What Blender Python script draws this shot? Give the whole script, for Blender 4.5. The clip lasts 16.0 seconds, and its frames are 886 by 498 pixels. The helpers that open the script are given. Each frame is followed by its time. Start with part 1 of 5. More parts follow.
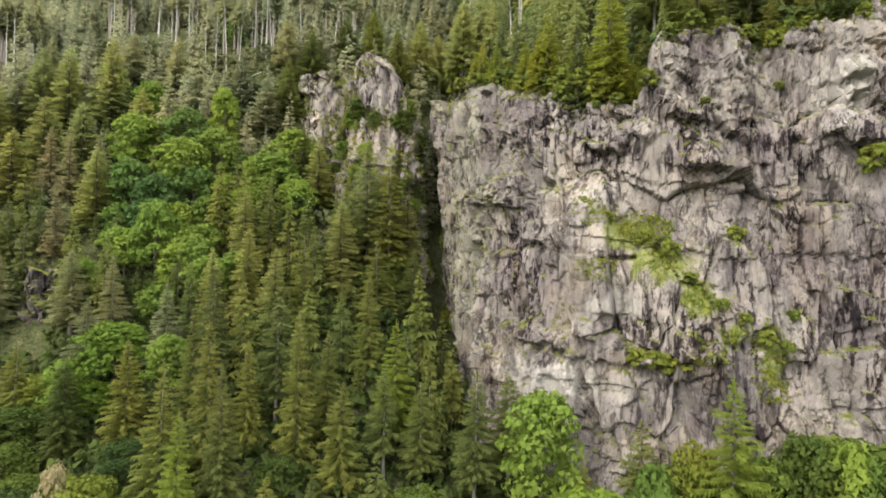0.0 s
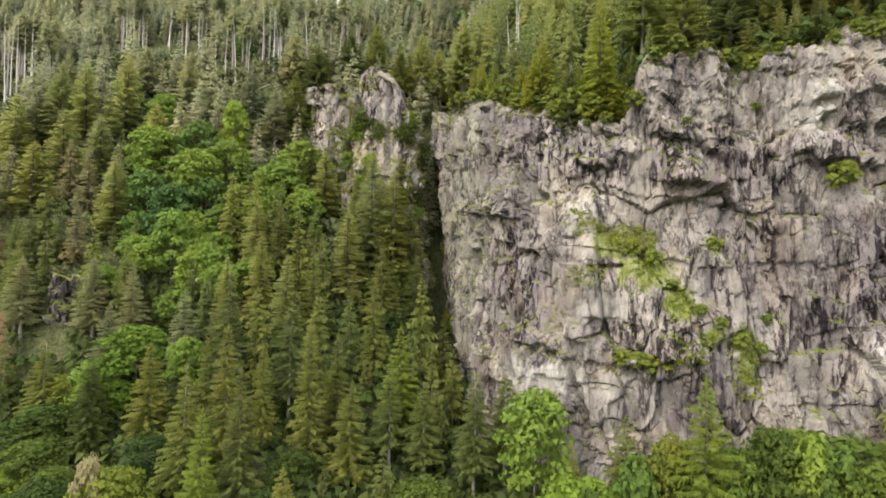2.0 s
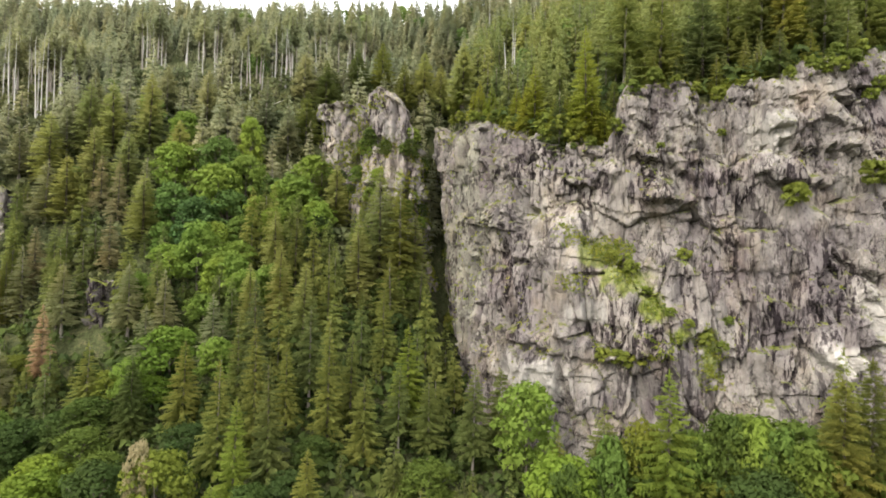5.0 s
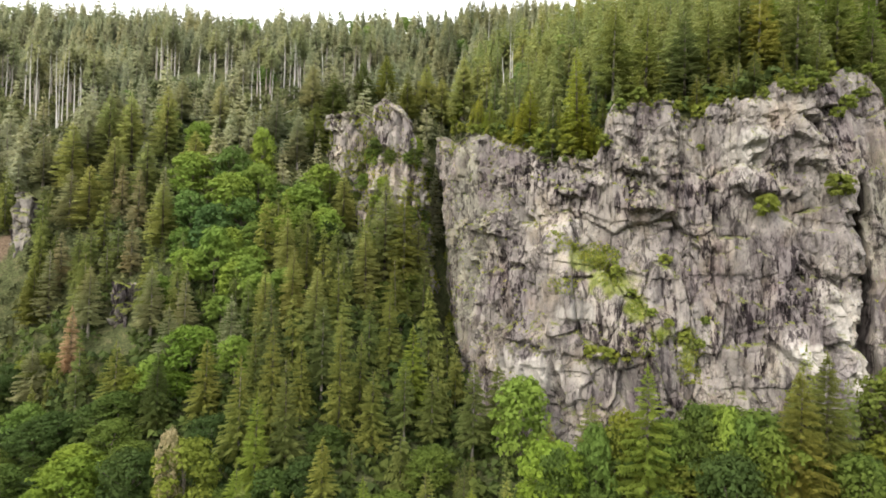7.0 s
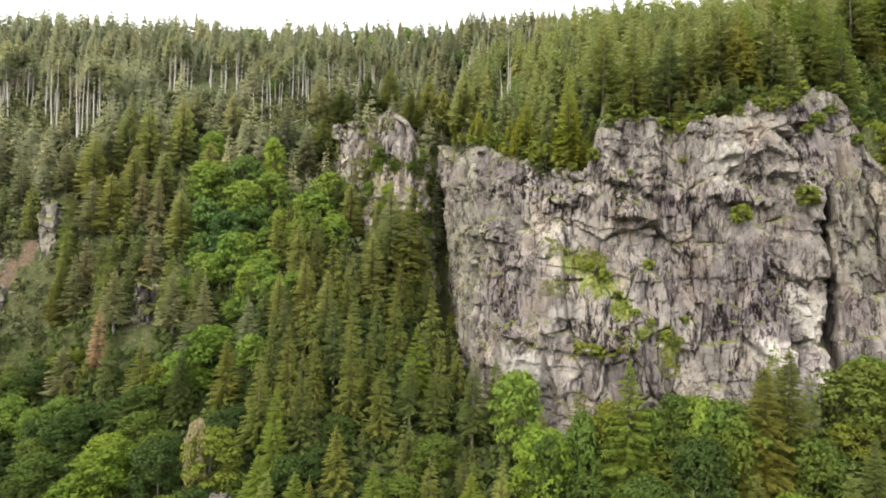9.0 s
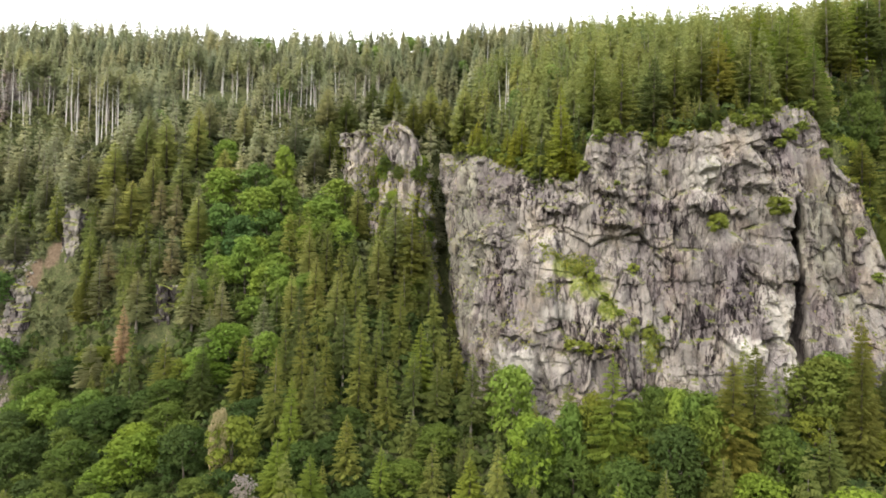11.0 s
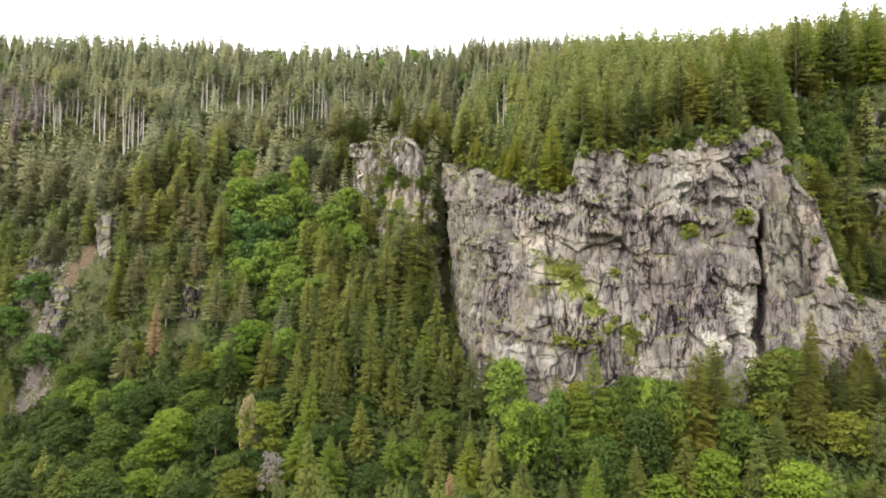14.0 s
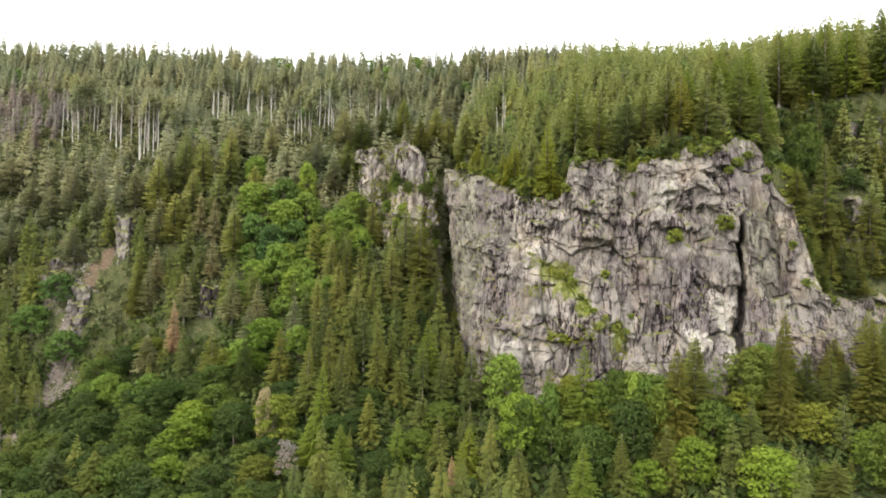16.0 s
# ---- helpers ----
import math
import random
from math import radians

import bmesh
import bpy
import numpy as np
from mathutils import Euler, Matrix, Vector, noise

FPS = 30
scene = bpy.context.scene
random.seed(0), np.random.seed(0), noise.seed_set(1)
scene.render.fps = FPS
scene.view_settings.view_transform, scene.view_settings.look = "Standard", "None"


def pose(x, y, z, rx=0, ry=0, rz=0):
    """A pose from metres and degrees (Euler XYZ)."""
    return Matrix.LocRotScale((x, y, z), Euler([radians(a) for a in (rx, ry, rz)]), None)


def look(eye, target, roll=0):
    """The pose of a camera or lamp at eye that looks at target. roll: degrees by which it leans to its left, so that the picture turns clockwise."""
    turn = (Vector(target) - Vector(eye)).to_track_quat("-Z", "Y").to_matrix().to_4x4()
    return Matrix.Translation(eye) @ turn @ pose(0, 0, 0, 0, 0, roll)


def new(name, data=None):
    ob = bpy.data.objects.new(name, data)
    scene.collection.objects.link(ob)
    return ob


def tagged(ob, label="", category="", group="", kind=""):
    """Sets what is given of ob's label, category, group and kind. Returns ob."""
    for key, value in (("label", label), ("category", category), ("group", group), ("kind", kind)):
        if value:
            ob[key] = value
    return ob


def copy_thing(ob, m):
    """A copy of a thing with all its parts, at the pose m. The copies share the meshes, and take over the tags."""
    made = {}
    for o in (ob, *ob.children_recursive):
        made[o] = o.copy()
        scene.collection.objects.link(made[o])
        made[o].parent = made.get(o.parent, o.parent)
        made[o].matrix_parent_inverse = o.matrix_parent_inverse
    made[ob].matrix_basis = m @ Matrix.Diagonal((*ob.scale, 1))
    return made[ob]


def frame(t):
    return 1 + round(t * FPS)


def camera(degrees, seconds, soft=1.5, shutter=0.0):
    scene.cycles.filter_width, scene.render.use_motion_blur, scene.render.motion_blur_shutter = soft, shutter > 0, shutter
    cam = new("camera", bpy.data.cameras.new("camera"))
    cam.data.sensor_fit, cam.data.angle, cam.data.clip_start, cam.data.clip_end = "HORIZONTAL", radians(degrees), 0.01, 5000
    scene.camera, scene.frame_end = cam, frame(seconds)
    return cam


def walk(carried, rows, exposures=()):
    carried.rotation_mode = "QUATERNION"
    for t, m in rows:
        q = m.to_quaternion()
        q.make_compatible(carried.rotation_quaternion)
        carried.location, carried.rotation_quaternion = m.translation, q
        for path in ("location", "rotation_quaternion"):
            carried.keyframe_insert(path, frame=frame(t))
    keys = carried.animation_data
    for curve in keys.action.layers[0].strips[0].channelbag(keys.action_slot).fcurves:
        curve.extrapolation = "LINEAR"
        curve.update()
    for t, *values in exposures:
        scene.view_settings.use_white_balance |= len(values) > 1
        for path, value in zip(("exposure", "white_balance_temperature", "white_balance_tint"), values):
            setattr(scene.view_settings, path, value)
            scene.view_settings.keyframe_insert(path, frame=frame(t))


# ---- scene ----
cam = camera(72.1, 16.0, soft=1.8)
METRES, EYE, TILT, LEAN, TURN = 120.0, 100.0, 0.0, 0.0, 1.5
ROWS = [
    (0.0, 0.0, 0.0, 0.0, -0.03, 1.45, -1.26),
    (0.5, -0.0004, -0.0206, 0.0028, -0.03, 1.49, -1.24),
    (1.0, -0.0011, -0.0426, 0.0057, -0.02, 1.53, -1.23),
    (1.5, -0.0016, -0.0655, 0.0091, -0.01, 1.55, -1.22),
    (2.0, -0.0027, -0.0895, 0.0122, -0.01, 1.58, -1.23),
    (2.5, -0.0036, -0.1144, 0.0153, 0.01, 1.59, -1.23),
    (3.0, -0.0043, -0.1402, 0.0182, 0.03, 1.6, -1.22),
    (3.5, -0.0057, -0.1663, 0.0213, -0.01, 1.61, -1.23),
    (4.0, -0.0063, -0.1934, 0.0238, 0.01, 1.61, -1.22),
    (6.5, -0.0109, -0.3397, 0.0379, 0.07, 1.58, -1.16),
    (7.0, -0.0117, -0.372, 0.0404, 0.09, 1.57, -1.16),
    (7.5, -0.013, -0.4036, 0.0435, 0.1, 1.56, -1.14),
    (8.0, -0.0133, -0.4374, 0.0467, 0.14, 1.53, -1.12),
    (8.5, -0.015, -0.4706, 0.0498, 0.13, 1.52, -1.14),
    (9.0, -0.0167, -0.504, 0.0528, 0.12, 1.49, -1.13),
    (11.5, -0.019, -0.6782, 0.0684, 0.22, 1.38, -1.26),
    (12.0, -0.02, -0.7132, 0.0714, 0.23, 1.36, -1.28),
    (12.5, -0.0212, -0.7484, 0.0739, 0.25, 1.34, -1.3),
    (13.0, -0.0217, -0.7843, 0.0766, 0.26, 1.31, -1.32),
    (13.5, -0.0222, -0.8196, 0.0795, 0.29, 1.27, -1.35),
    (14.0, -0.0227, -0.856, 0.0822, 0.31, 1.24, -1.37),
    (14.5, -0.0242, -0.8913, 0.0844, 0.31, 1.22, -1.41),
    (15.0, -0.0254, -0.9248, 0.0871, 0.33, 1.2, -1.41),
    (15.5, -0.0265, -0.9607, 0.0897, 0.35, 1.19, -1.43),
    (16.0, -0.0274, -0.995, 0.0933, 0.37, 1.14, -1.44),
]
walk(cam, [(t, pose(0, 0, EYE, TILT, LEAN, TURN) @ pose(METRES * x, METRES * y, METRES * z, 90 + pitch, roll, yaw)) for t, x, y, z, yaw, pitch, roll in ROWS])

# ---- world, sun, exposure ----
world = bpy.data.worlds.new("overcast_sky")
scene.world = world
world.use_nodes = True
wn, wl = world.node_tree.nodes, world.node_tree.links
wn.clear()
sky = wn.new("ShaderNodeTexSky")
sky.sky_type, sky.sun_disc = "NISHITA", False
sky.sun_elevation, sky.sun_rotation = radians(42), radians(220)
sky.dust_density, sky.air_density, sky.ozone_density = 6.0, 1.0, 1.0
bg_sky, bg_cloud, both, wout = (wn.new("ShaderNodeBackground"), wn.new("ShaderNodeBackground"),
                                wn.new("ShaderNodeAddShader"), wn.new("ShaderNodeOutputWorld"))
bg_sky.inputs["Strength"].default_value = 0.05
bg_cloud.inputs["Color"].default_value = (1.0, 0.985, 0.955, 1)
bg_cloud.inputs["Strength"].default_value = 1.2
wl.new(sky.outputs[0], bg_sky.inputs["Color"])
wl.new(bg_sky.outputs[0], both.inputs[0])
wl.new(bg_cloud.outputs[0], both.inputs[1])
wl.new(both.outputs[0], wout.inputs["Surface"])

sun = new("sun", bpy.data.lights.new("sun", "SUN"))
sun.data.energy, sun.data.angle, sun.data.color = 1.1, radians(18), (1.0, 0.95, 0.86)
sun.matrix_world = look((-150, -180, 210), (0, 0, 0))
scene.view_settings.exposure = 1.08

rng = np.random.default_rng(7)


# ---- noise ----
def hash2(i, j, seed=0):
    n = (i.astype(np.int64) * 374761393 + j.astype(np.int64) * 668265263 + seed * 974711) & 0x7FFFFFFF
    n = ((n ^ (n >> 13)) * 1274126177) & 0x7FFFFFFF
    n = ((n ^ (n >> 16)) * 668265263) & 0x7FFFFFFF
    return ((n ^ (n >> 15)) & 0xFFFF) / 65535.0


def value_noise(x, y, seed=0):
    i, j = np.floor(x), np.floor(y)
    u, v = x - i, y - j
    u, v = u * u * (3 - 2 * u), v * v * (3 - 2 * v)
    a, b = hash2(i, j, seed), hash2(i + 1, j, seed)
    c, d = hash2(i, j + 1, seed), hash2(i + 1, j + 1, seed)
    return (a * (1 - u) + b * u) * (1 - v) + (c * (1 - u) + d * u) * v - 0.5


def fractal(x, y, seed=0, octaves=4):
    out, amp = 0, 1.0
    for k in range(octaves):
        out = out + amp * value_noise(x * 2 ** k, y * 2 ** k, seed + k)
        amp *= 0.5
    return out


def blocks(x, y, seed=0, tilt=0.5):
    """Blocky facets: each Voronoi cell has its own step and its own slant. Also the distance to the joint."""
    i0, j0 = np.floor(x), np.floor(y)
    best = np.full(x.shape, 9.0)
    second = np.full(x.shape, 9.0)
    val = np.zeros(x.shape)
    for di in (-1, 0, 1):
        for dj in (-1, 0, 1):
            i, j = i0 + di, j0 + dj
            px, py = i + 0.15 + 0.7 * hash2(i, j, seed + 1), j + 0.15 + 0.7 * hash2(i, j, seed + 2)
            d = np.hypot(x - px, y - py)
            v = (hash2(i, j, seed + 3) - 0.5 + tilt * ((x - px) * (hash2(i, j, seed + 4) - 0.5)
                                                       + (y - py) * (hash2(i, j, seed + 5) - 0.5)) * 2)
            near = d < best
            second = np.where(near, best, np.minimum(second, d))
            val = np.where(near, v, val)
            best = np.where(near, d, best)
    return val, second - best


def smooth(a, b, x):
    t = np.clip((x - a) / (b - a), 0, 1)
    return t * t * (3 - 2 * t)


# ---- the lie of the land ----
LOW_Y = [-3000, -400, -120, 40, 90, 127, 152, 180, 210, 240, 270, 330, 380, 450, 700, 3000]
LOW = {  # x: ground heights of the lower slope at LOW_Y
    -1500: [-20, -20, -10, 5, 12, 20, 30, 45, 86, 144, 182, 233, 268, 291, 260, 100],
    -540: [-20, -15, -5, 8, 13, 20, 28, 42, 84, 142, 184, 237, 274, 300, 374, 100],
    -260: [-20, -15, -5, 8, 13, 20, 28, 42, 88, 148, 186, 237, 272, 292, 240, 100],
    -180: [-20, -10, 0, 14, 18, 24, 32, 46, 112, 160, 188, 237, 268, 274, 230, 100],
    -130: [-20, -8, 2, 16, 21, 29, 45, 82, 120, 156, 188, 237, 268, 266, 225, 100],
    -100: [-20, -5, 5, 18, 24, 33, 54, 82, 113, 150, 188, 237, 268, 258, 220, 100],
    -40: [-20, -5, 8, 20, 30, 49, 69, 91, 114, 136, 182, 237, 267, 257, 220, 100],
    -18: [-20, -5, 9, 20, 29, 47, 65, 83, 103, 126, 176, 237, 267, 257, 220, 100],
    0: [-20, -5, 10, 21, 29, 46, 55, 64, 80, 108, 168, 236, 267, 257, 220, 100],
}
LOW[30] = LOW[0][:4] + [40, 55, 58, 62, 66] + LOW[0][9:]
LOW[60] = LOW[0][:4] + [47, 63, 64, 66, 68] + LOW[0][9:]
LOW[110] = LOW[0][:3] + [28, 54, 70, 72, 74, 76] + LOW[0][9:]
LOW[180] = LOW[0][:3] + [34, 66, 86, 88, 90, 96] + LOW[0][9:]
LOW[1500] = LOW[180]
TOP_Y = [130, 150, 185, 250, 330, 366, 450, 700, 3000]
TOP = {  # the upper slope, behind the cliff's rim
    -20: [140, 143, 148, 180, 237, 262, 252, 200, 100],
    8: [140, 143, 152, 192, 243, 266, 256, 205, 100],
    38: [137, 144, 164, 205, 250, 269, 260, 208, 100],
    48: [149, 155, 171, 210, 251, 270, 261, 210, 100],
    100: [157, 166, 188, 220, 254, 272, 264, 220, 100],
    132: [150, 160, 196, 222, 249, 265, 259, 222, 100],
    146: [98, 116, 192, 222, 248, 264, 258, 225, 100],
    250: [104, 122, 202, 240, 265, 278, 271, 240, 100],
    1500: [110, 130, 215, 250, 278, 291, 281, 250, 100],
}
# the cliff's foot and rim, from the gully round its corner to the far end: x, y, z of foot, x, y, z of rim
CLIFF = [
    (-2, 238, 92, -13, 246, 166), (-1, 205, 72, -7, 215, 153), (5, 152, 58, 4, 189, 156.5), (14, 136, 54, 15, 167, 148), (21, 126, 51, 22, 157, 144.5),
    (29, 117, 48, 29, 149, 139.5), (39, 113, 48, 42, 143.5, 140), (43, 113, 48, 45, 142.5, 153), (51, 111, 48, 54, 141, 156), (60, 110, 49, 63, 140, 154.5),
    (64, 110, 49, 66, 139, 149), (69, 110, 49, 70, 138, 151), (73, 110, 50, 74, 136, 156), (81, 109, 50, 82, 135, 157)]
CLIFF += [
    (88, 108.5, 52, 89.5, 134, 155), (92, 108, 53, 93, 136.5, 161), (98, 107.5, 54, 101, 136.5, 163), (107, 107, 56, 110, 138, 164.5),
    (113, 106, 57, 115.5, 140, 166.5), (119, 106, 59, 121, 140, 164), (123, 107, 60, 125, 138, 157), (126, 107, 61, 127, 134, 143),
    (132, 109, 64, 132.5, 132, 138), (136, 110, 66, 135.5, 131, 130), (139, 111, 67, 137.5, 130, 120), (143, 112, 69, 140, 130, 104),
    (154, 115, 73, 154, 133, 98), (175, 120, 78, 175, 138, 101), (250, 122, 84, 250, 140, 105),
]


def table(rows, knots, x, y):
    xs = sorted(rows)
    cols = np.array([np.interp(y, knots, rows[k]) for k in xs])
    k = np.clip(np.searchsorted(xs, x) - 1, 0, len(xs) - 2)
    x0, x1 = np.array(xs, float)[k], np.array(xs, float)[k + 1]
    t = np.clip((x - x0) / (x1 - x0), 0, 1)
    t = t * t * (3 - 2 * t)
    a = np.take_along_axis(cols, k[None], 0)[0]
    b = np.take_along_axis(cols, k[None] + 1, 0)[0]
    return a * (1 - t) + b * t


RIM_X = [c[3] for c in CLIFF]
RIM_Y = [c[4] for c in CLIFF]


def rim_line(x):
    """Where the upper slope begins, behind the rim."""
    return np.interp(x - 5 * smooth(12, 2, x), RIM_X, RIM_Y)


def ground_height(x, y):
    x, y = np.asarray(x, float), np.asarray(y, float)
    shape = np.broadcast(x, y).shape
    x, y = np.broadcast_to(x, shape).ravel(), np.broadcast_to(y, shape).ravel()
    low = table(LOW, LOW_Y, x, y)
    top = table(TOP, TOP_Y, x, y)
    rim = rim_line(x)
    s = smooth(-2.5, 3.0, y - rim) * smooth(-8, -2, x)
    far = smooth(260, 330, y)
    s = np.maximum(s, far * smooth(-40, 20, x))
    z = low * (1 - s) + top * s
    z = z - 15 * np.exp(-((x + 6 - 0.08 * (y - 245)) / 7.5) ** 2) * smooth(235, 256, y) * smooth(335, 290, y)
    rough = fractal(x / 34, y / 34, 3) * 7 + fractal(x / 8, y / 8, 9, 3) * 1.6
    return (z + rough * smooth(-400, 40, y) * (1 - 0.6 * smooth(0, 30, x) * smooth(170, 130, y))).reshape(shape)


# ---- materials ----
def mat(name, rough=0.9):
    m = bpy.data.materials.new(name)
    m.use_nodes = True
    n, l = m.node_tree.nodes, m.node_tree.links
    p = n["Principled BSDF"]
    p.inputs["Roughness"].default_value = rough
    p.inputs["Specular IOR Level"].default_value = 0.12
    return m, n, l, p


def ramp(n, l, value, stops):
    r = n.new("ShaderNodeValToRGB")
    e = r.color_ramp.elements
    while len(e) < len(stops):
        e.new(0.5)
    for el, (pos, col) in zip(e, stops):
        el.position, el.color = pos, (*col, 1)
    l.new(value, r.inputs["Fac"])
    return r.outputs["Color"]


def tex(n, l, scale, stretch=(1, 1, 1), detail=5, rough=0.6, kind="ShaderNodeTexNoise"):
    g, m, t = n.new("ShaderNodeNewGeometry"), n.new("ShaderNodeMapping"), n.new(kind)
    m.inputs["Scale"].default_value = stretch
    l.new(g.outputs["Position"], m.inputs["Vector"])
    l.new(m.outputs["Vector"], t.inputs["Vector"])
    t.inputs["Scale"].default_value = scale
    if "Detail" in t.inputs:
        t.inputs["Detail"].default_value, t.inputs["Roughness"].default_value = detail, rough
    return t


def mix(n, l, fac, a, b, mode="MIX"):
    m = n.new("ShaderNodeMix")
    m.data_type, m.blend_type = "RGBA", mode
    for sock, v in ((m.inputs[0], fac), (m.inputs[6], a), (m.inputs[7], b)):
        if isinstance(v, (int, float)):
            sock.default_value = v
        elif isinstance(v, tuple):
            sock.default_value = (*v, 1)
        else:
            l.new(v, sock)
    return m.outputs[2]


def blotches(n, l, spots, wander=2.6):
    """A mask of soft-edged patches, each at x, z with its half width and half height."""
    g, sep = n.new("ShaderNodeNewGeometry"), n.new("ShaderNodeSeparateXYZ")
    l.new(g.outputs["Position"], sep.inputs[0])

    def op(kind, a, b=None):
        m = n.new("ShaderNodeMath")
        m.operation = kind
        for sock, v in zip(m.inputs, (a, b)):
            if isinstance(v, (int, float)):
                sock.default_value = v
            elif v is not None:
                l.new(v, sock)
        return m.outputs[0]
    wob = op("MULTIPLY", op("SUBTRACT", tex(n, l, 0.22, (1, 1, 0.5), 5, 0.65).outputs[0], 0.5), wander)
    total = None
    for x, z, rx, rz in spots:
        dx = op("DIVIDE", op("SUBTRACT", sep.outputs["X"], x), rx)
        dz = op("DIVIDE", op("SUBTRACT", sep.outputs["Z"], z), rz)
        d = op("SQRT", op("ADD", op("MULTIPLY", dx, dx), op("MULTIPLY", dz, dz)))
        total = d if total is None else op("MINIMUM", total, d)
    r = n.new("ShaderNodeMapRange")
    r.inputs["From Min"].default_value, r.inputs["From Max"].default_value = 1.15, 0.75
    l.new(op("ADD", total, wob), r.inputs["Value"])
    return r.outputs[0]


def rock_material(name, mossy=0.5, pale=1.0, main=False):
    m, n, l, p = mat(name, 0.92)
    base = ramp(n, l, tex(n, l, 0.16, (1, 1, 0.6), 8, 0.62).outputs[0],
                [(0.28, (0.148 * pale, 0.135 * pale, 0.134 * pale)), (0.42, (0.26 * pale, 0.24 * pale, 0.228 * pale)),
                 (0.56, (0.362 * pale, 0.338 * pale, 0.312 * pale)), (0.74, (0.47 * pale, 0.442 * pale, 0.39 * pale))])
    if main:
        base = mix(n, l, blotches(n, l, [(20, 74, 8, 7), (88, 83, 6, 6), (99, 78, 4, 8), (99, 94, 4, 9), (79, 138, 5, 9), (28, 119, 8, 5)]),
                   base, mix(n, l, tex(n, l, 0.8, (1, 1, 0.5), 6).outputs[0], (0.205, 0.195, 0.18), (0.31, 0.295, 0.275)))
        base = mix(n, l, blotches(n, l, [(2, 120, 7, 40), (120, 118, 8, 22)]), base, mix(n, l, 0.35, base, (0.82, 0.95, 0.66), "MULTIPLY"))
    facet = tex(n, l, 0.34, (1, 1, 0.5), kind="ShaderNodeTexVoronoi")
    bw = n.new("ShaderNodeRGBToBW")
    l.new(facet.outputs["Color"], bw.inputs[0])
    base = mix(n, l, 1.0, base, ramp(n, l, bw.outputs[0], [(0.2, (0.74, 0.73, 0.74)), (0.5, (0.97, 0.97, 0.97)), (0.8, (1.16, 1.15, 1.13))]), "MULTIPLY")
    tone = ramp(n, l, tex(n, l, 0.07, (1, 1, 0.35), 4, 0.6).outputs[0], [(0.38, (0.74, 0.72, 0.76)), (0.5, (0.98, 0.98, 0.98)), (0.62, (1.16, 1.15, 1.12))])
    base = mix(n, l, 1.0, base, tone, "MULTIPLY")
    streak = ramp(n, l, tex(n, l, 0.7, (1, 1, 0.16), 6, 0.68).outputs[0],
                  [(0.44, (0.13, 0.115, 0.13)), (0.485, (0.52, 0.48, 0.51)), (0.51, (1.0, 0.99, 1.0))])
    zone = ramp(n, l, tex(n, l, 0.13, (1, 1, 0.22), 5, 0.65).outputs[0], [(0.49, (0.06, 0.06, 0.06)), (0.55, (1, 1, 1))])
    if main:
        zone = mix(n, l, blotches(n, l, [(44, 88, 12, 8), (90, 100, 7, 14), (16, 100, 5, 16), (50, 128, 6, 10), (34, 128, 8, 8), (70, 126, 8, 6), (78, 88, 4, 14), (22, 134, 10, 7), (68.5, 98, 1.8, 22), (86, 130, 6, 5), (108, 140, 6, 8), (57, 92, 2, 14)]),
                   mix(n, l, 0.3, zone, (0.3, 0.3, 0.3)), (1.0, 1.0, 1.0))
    col = mix(n, l, zone, base, mix(n, l, 1.0, base, streak, "MULTIPLY"))
    warm = ramp(n, l, tex(n, l, 0.09, (1, 1, 0.8), 5).outputs[0], [(0.52, (0, 0, 0)), (0.64, (1, 1, 1))])
    col = mix(n, l, warm, col, mix(n, l, 1.0, col, (1.03, 0.975, 0.89), "MULTIPLY"))
    grain = ramp(n, l, tex(n, l, 1.5, (1, 1, 0.5), 7, 0.74).outputs[0], [(0.38, (0.24, 0.23, 0.24)), (0.45, (0.95, 0.95, 0.95)), (0.66, (1.15, 1.15, 1.13))])
    slab = ramp(n, l, tex(n, l, 0.16, (1, 1, 0.3), 4, 0.55).outputs[0], [(0.48, (0.06, 0.06, 0.06)), (0.56, (0.85, 0.85, 0.85))])      # smooth slabs here, rough rock there
    col = mix(n, l, slab, col, mix(n, l, 1.0, col, grain, "MULTIPLY"))
    speck = ramp(n, l, tex(n, l, 3.6, (1, 1, 0.6), 5, 0.7).outputs[0], [(0.38, (0.45, 0.44, 0.46)), (0.5, (1, 1, 1)), (0.64, (1.25, 1.24, 1.2))])
    col = mix(n, l, 0.3, col, speck, "MULTIPLY")
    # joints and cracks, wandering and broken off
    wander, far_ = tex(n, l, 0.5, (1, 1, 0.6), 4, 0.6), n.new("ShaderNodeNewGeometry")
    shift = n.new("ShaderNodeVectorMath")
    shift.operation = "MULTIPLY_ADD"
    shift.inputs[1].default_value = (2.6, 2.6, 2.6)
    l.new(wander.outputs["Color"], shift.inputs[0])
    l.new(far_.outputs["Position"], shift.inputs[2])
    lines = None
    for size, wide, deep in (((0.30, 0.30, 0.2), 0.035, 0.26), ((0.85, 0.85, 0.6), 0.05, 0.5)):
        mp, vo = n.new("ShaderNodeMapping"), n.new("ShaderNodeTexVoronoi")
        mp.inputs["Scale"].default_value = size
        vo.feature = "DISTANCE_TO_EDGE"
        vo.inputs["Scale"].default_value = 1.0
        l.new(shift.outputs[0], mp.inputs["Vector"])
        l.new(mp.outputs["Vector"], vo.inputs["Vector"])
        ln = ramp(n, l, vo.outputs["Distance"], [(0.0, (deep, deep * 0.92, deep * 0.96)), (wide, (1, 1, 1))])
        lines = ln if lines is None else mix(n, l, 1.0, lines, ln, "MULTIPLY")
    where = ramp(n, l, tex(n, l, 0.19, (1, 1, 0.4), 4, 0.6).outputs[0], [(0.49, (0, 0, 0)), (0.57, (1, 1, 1))])
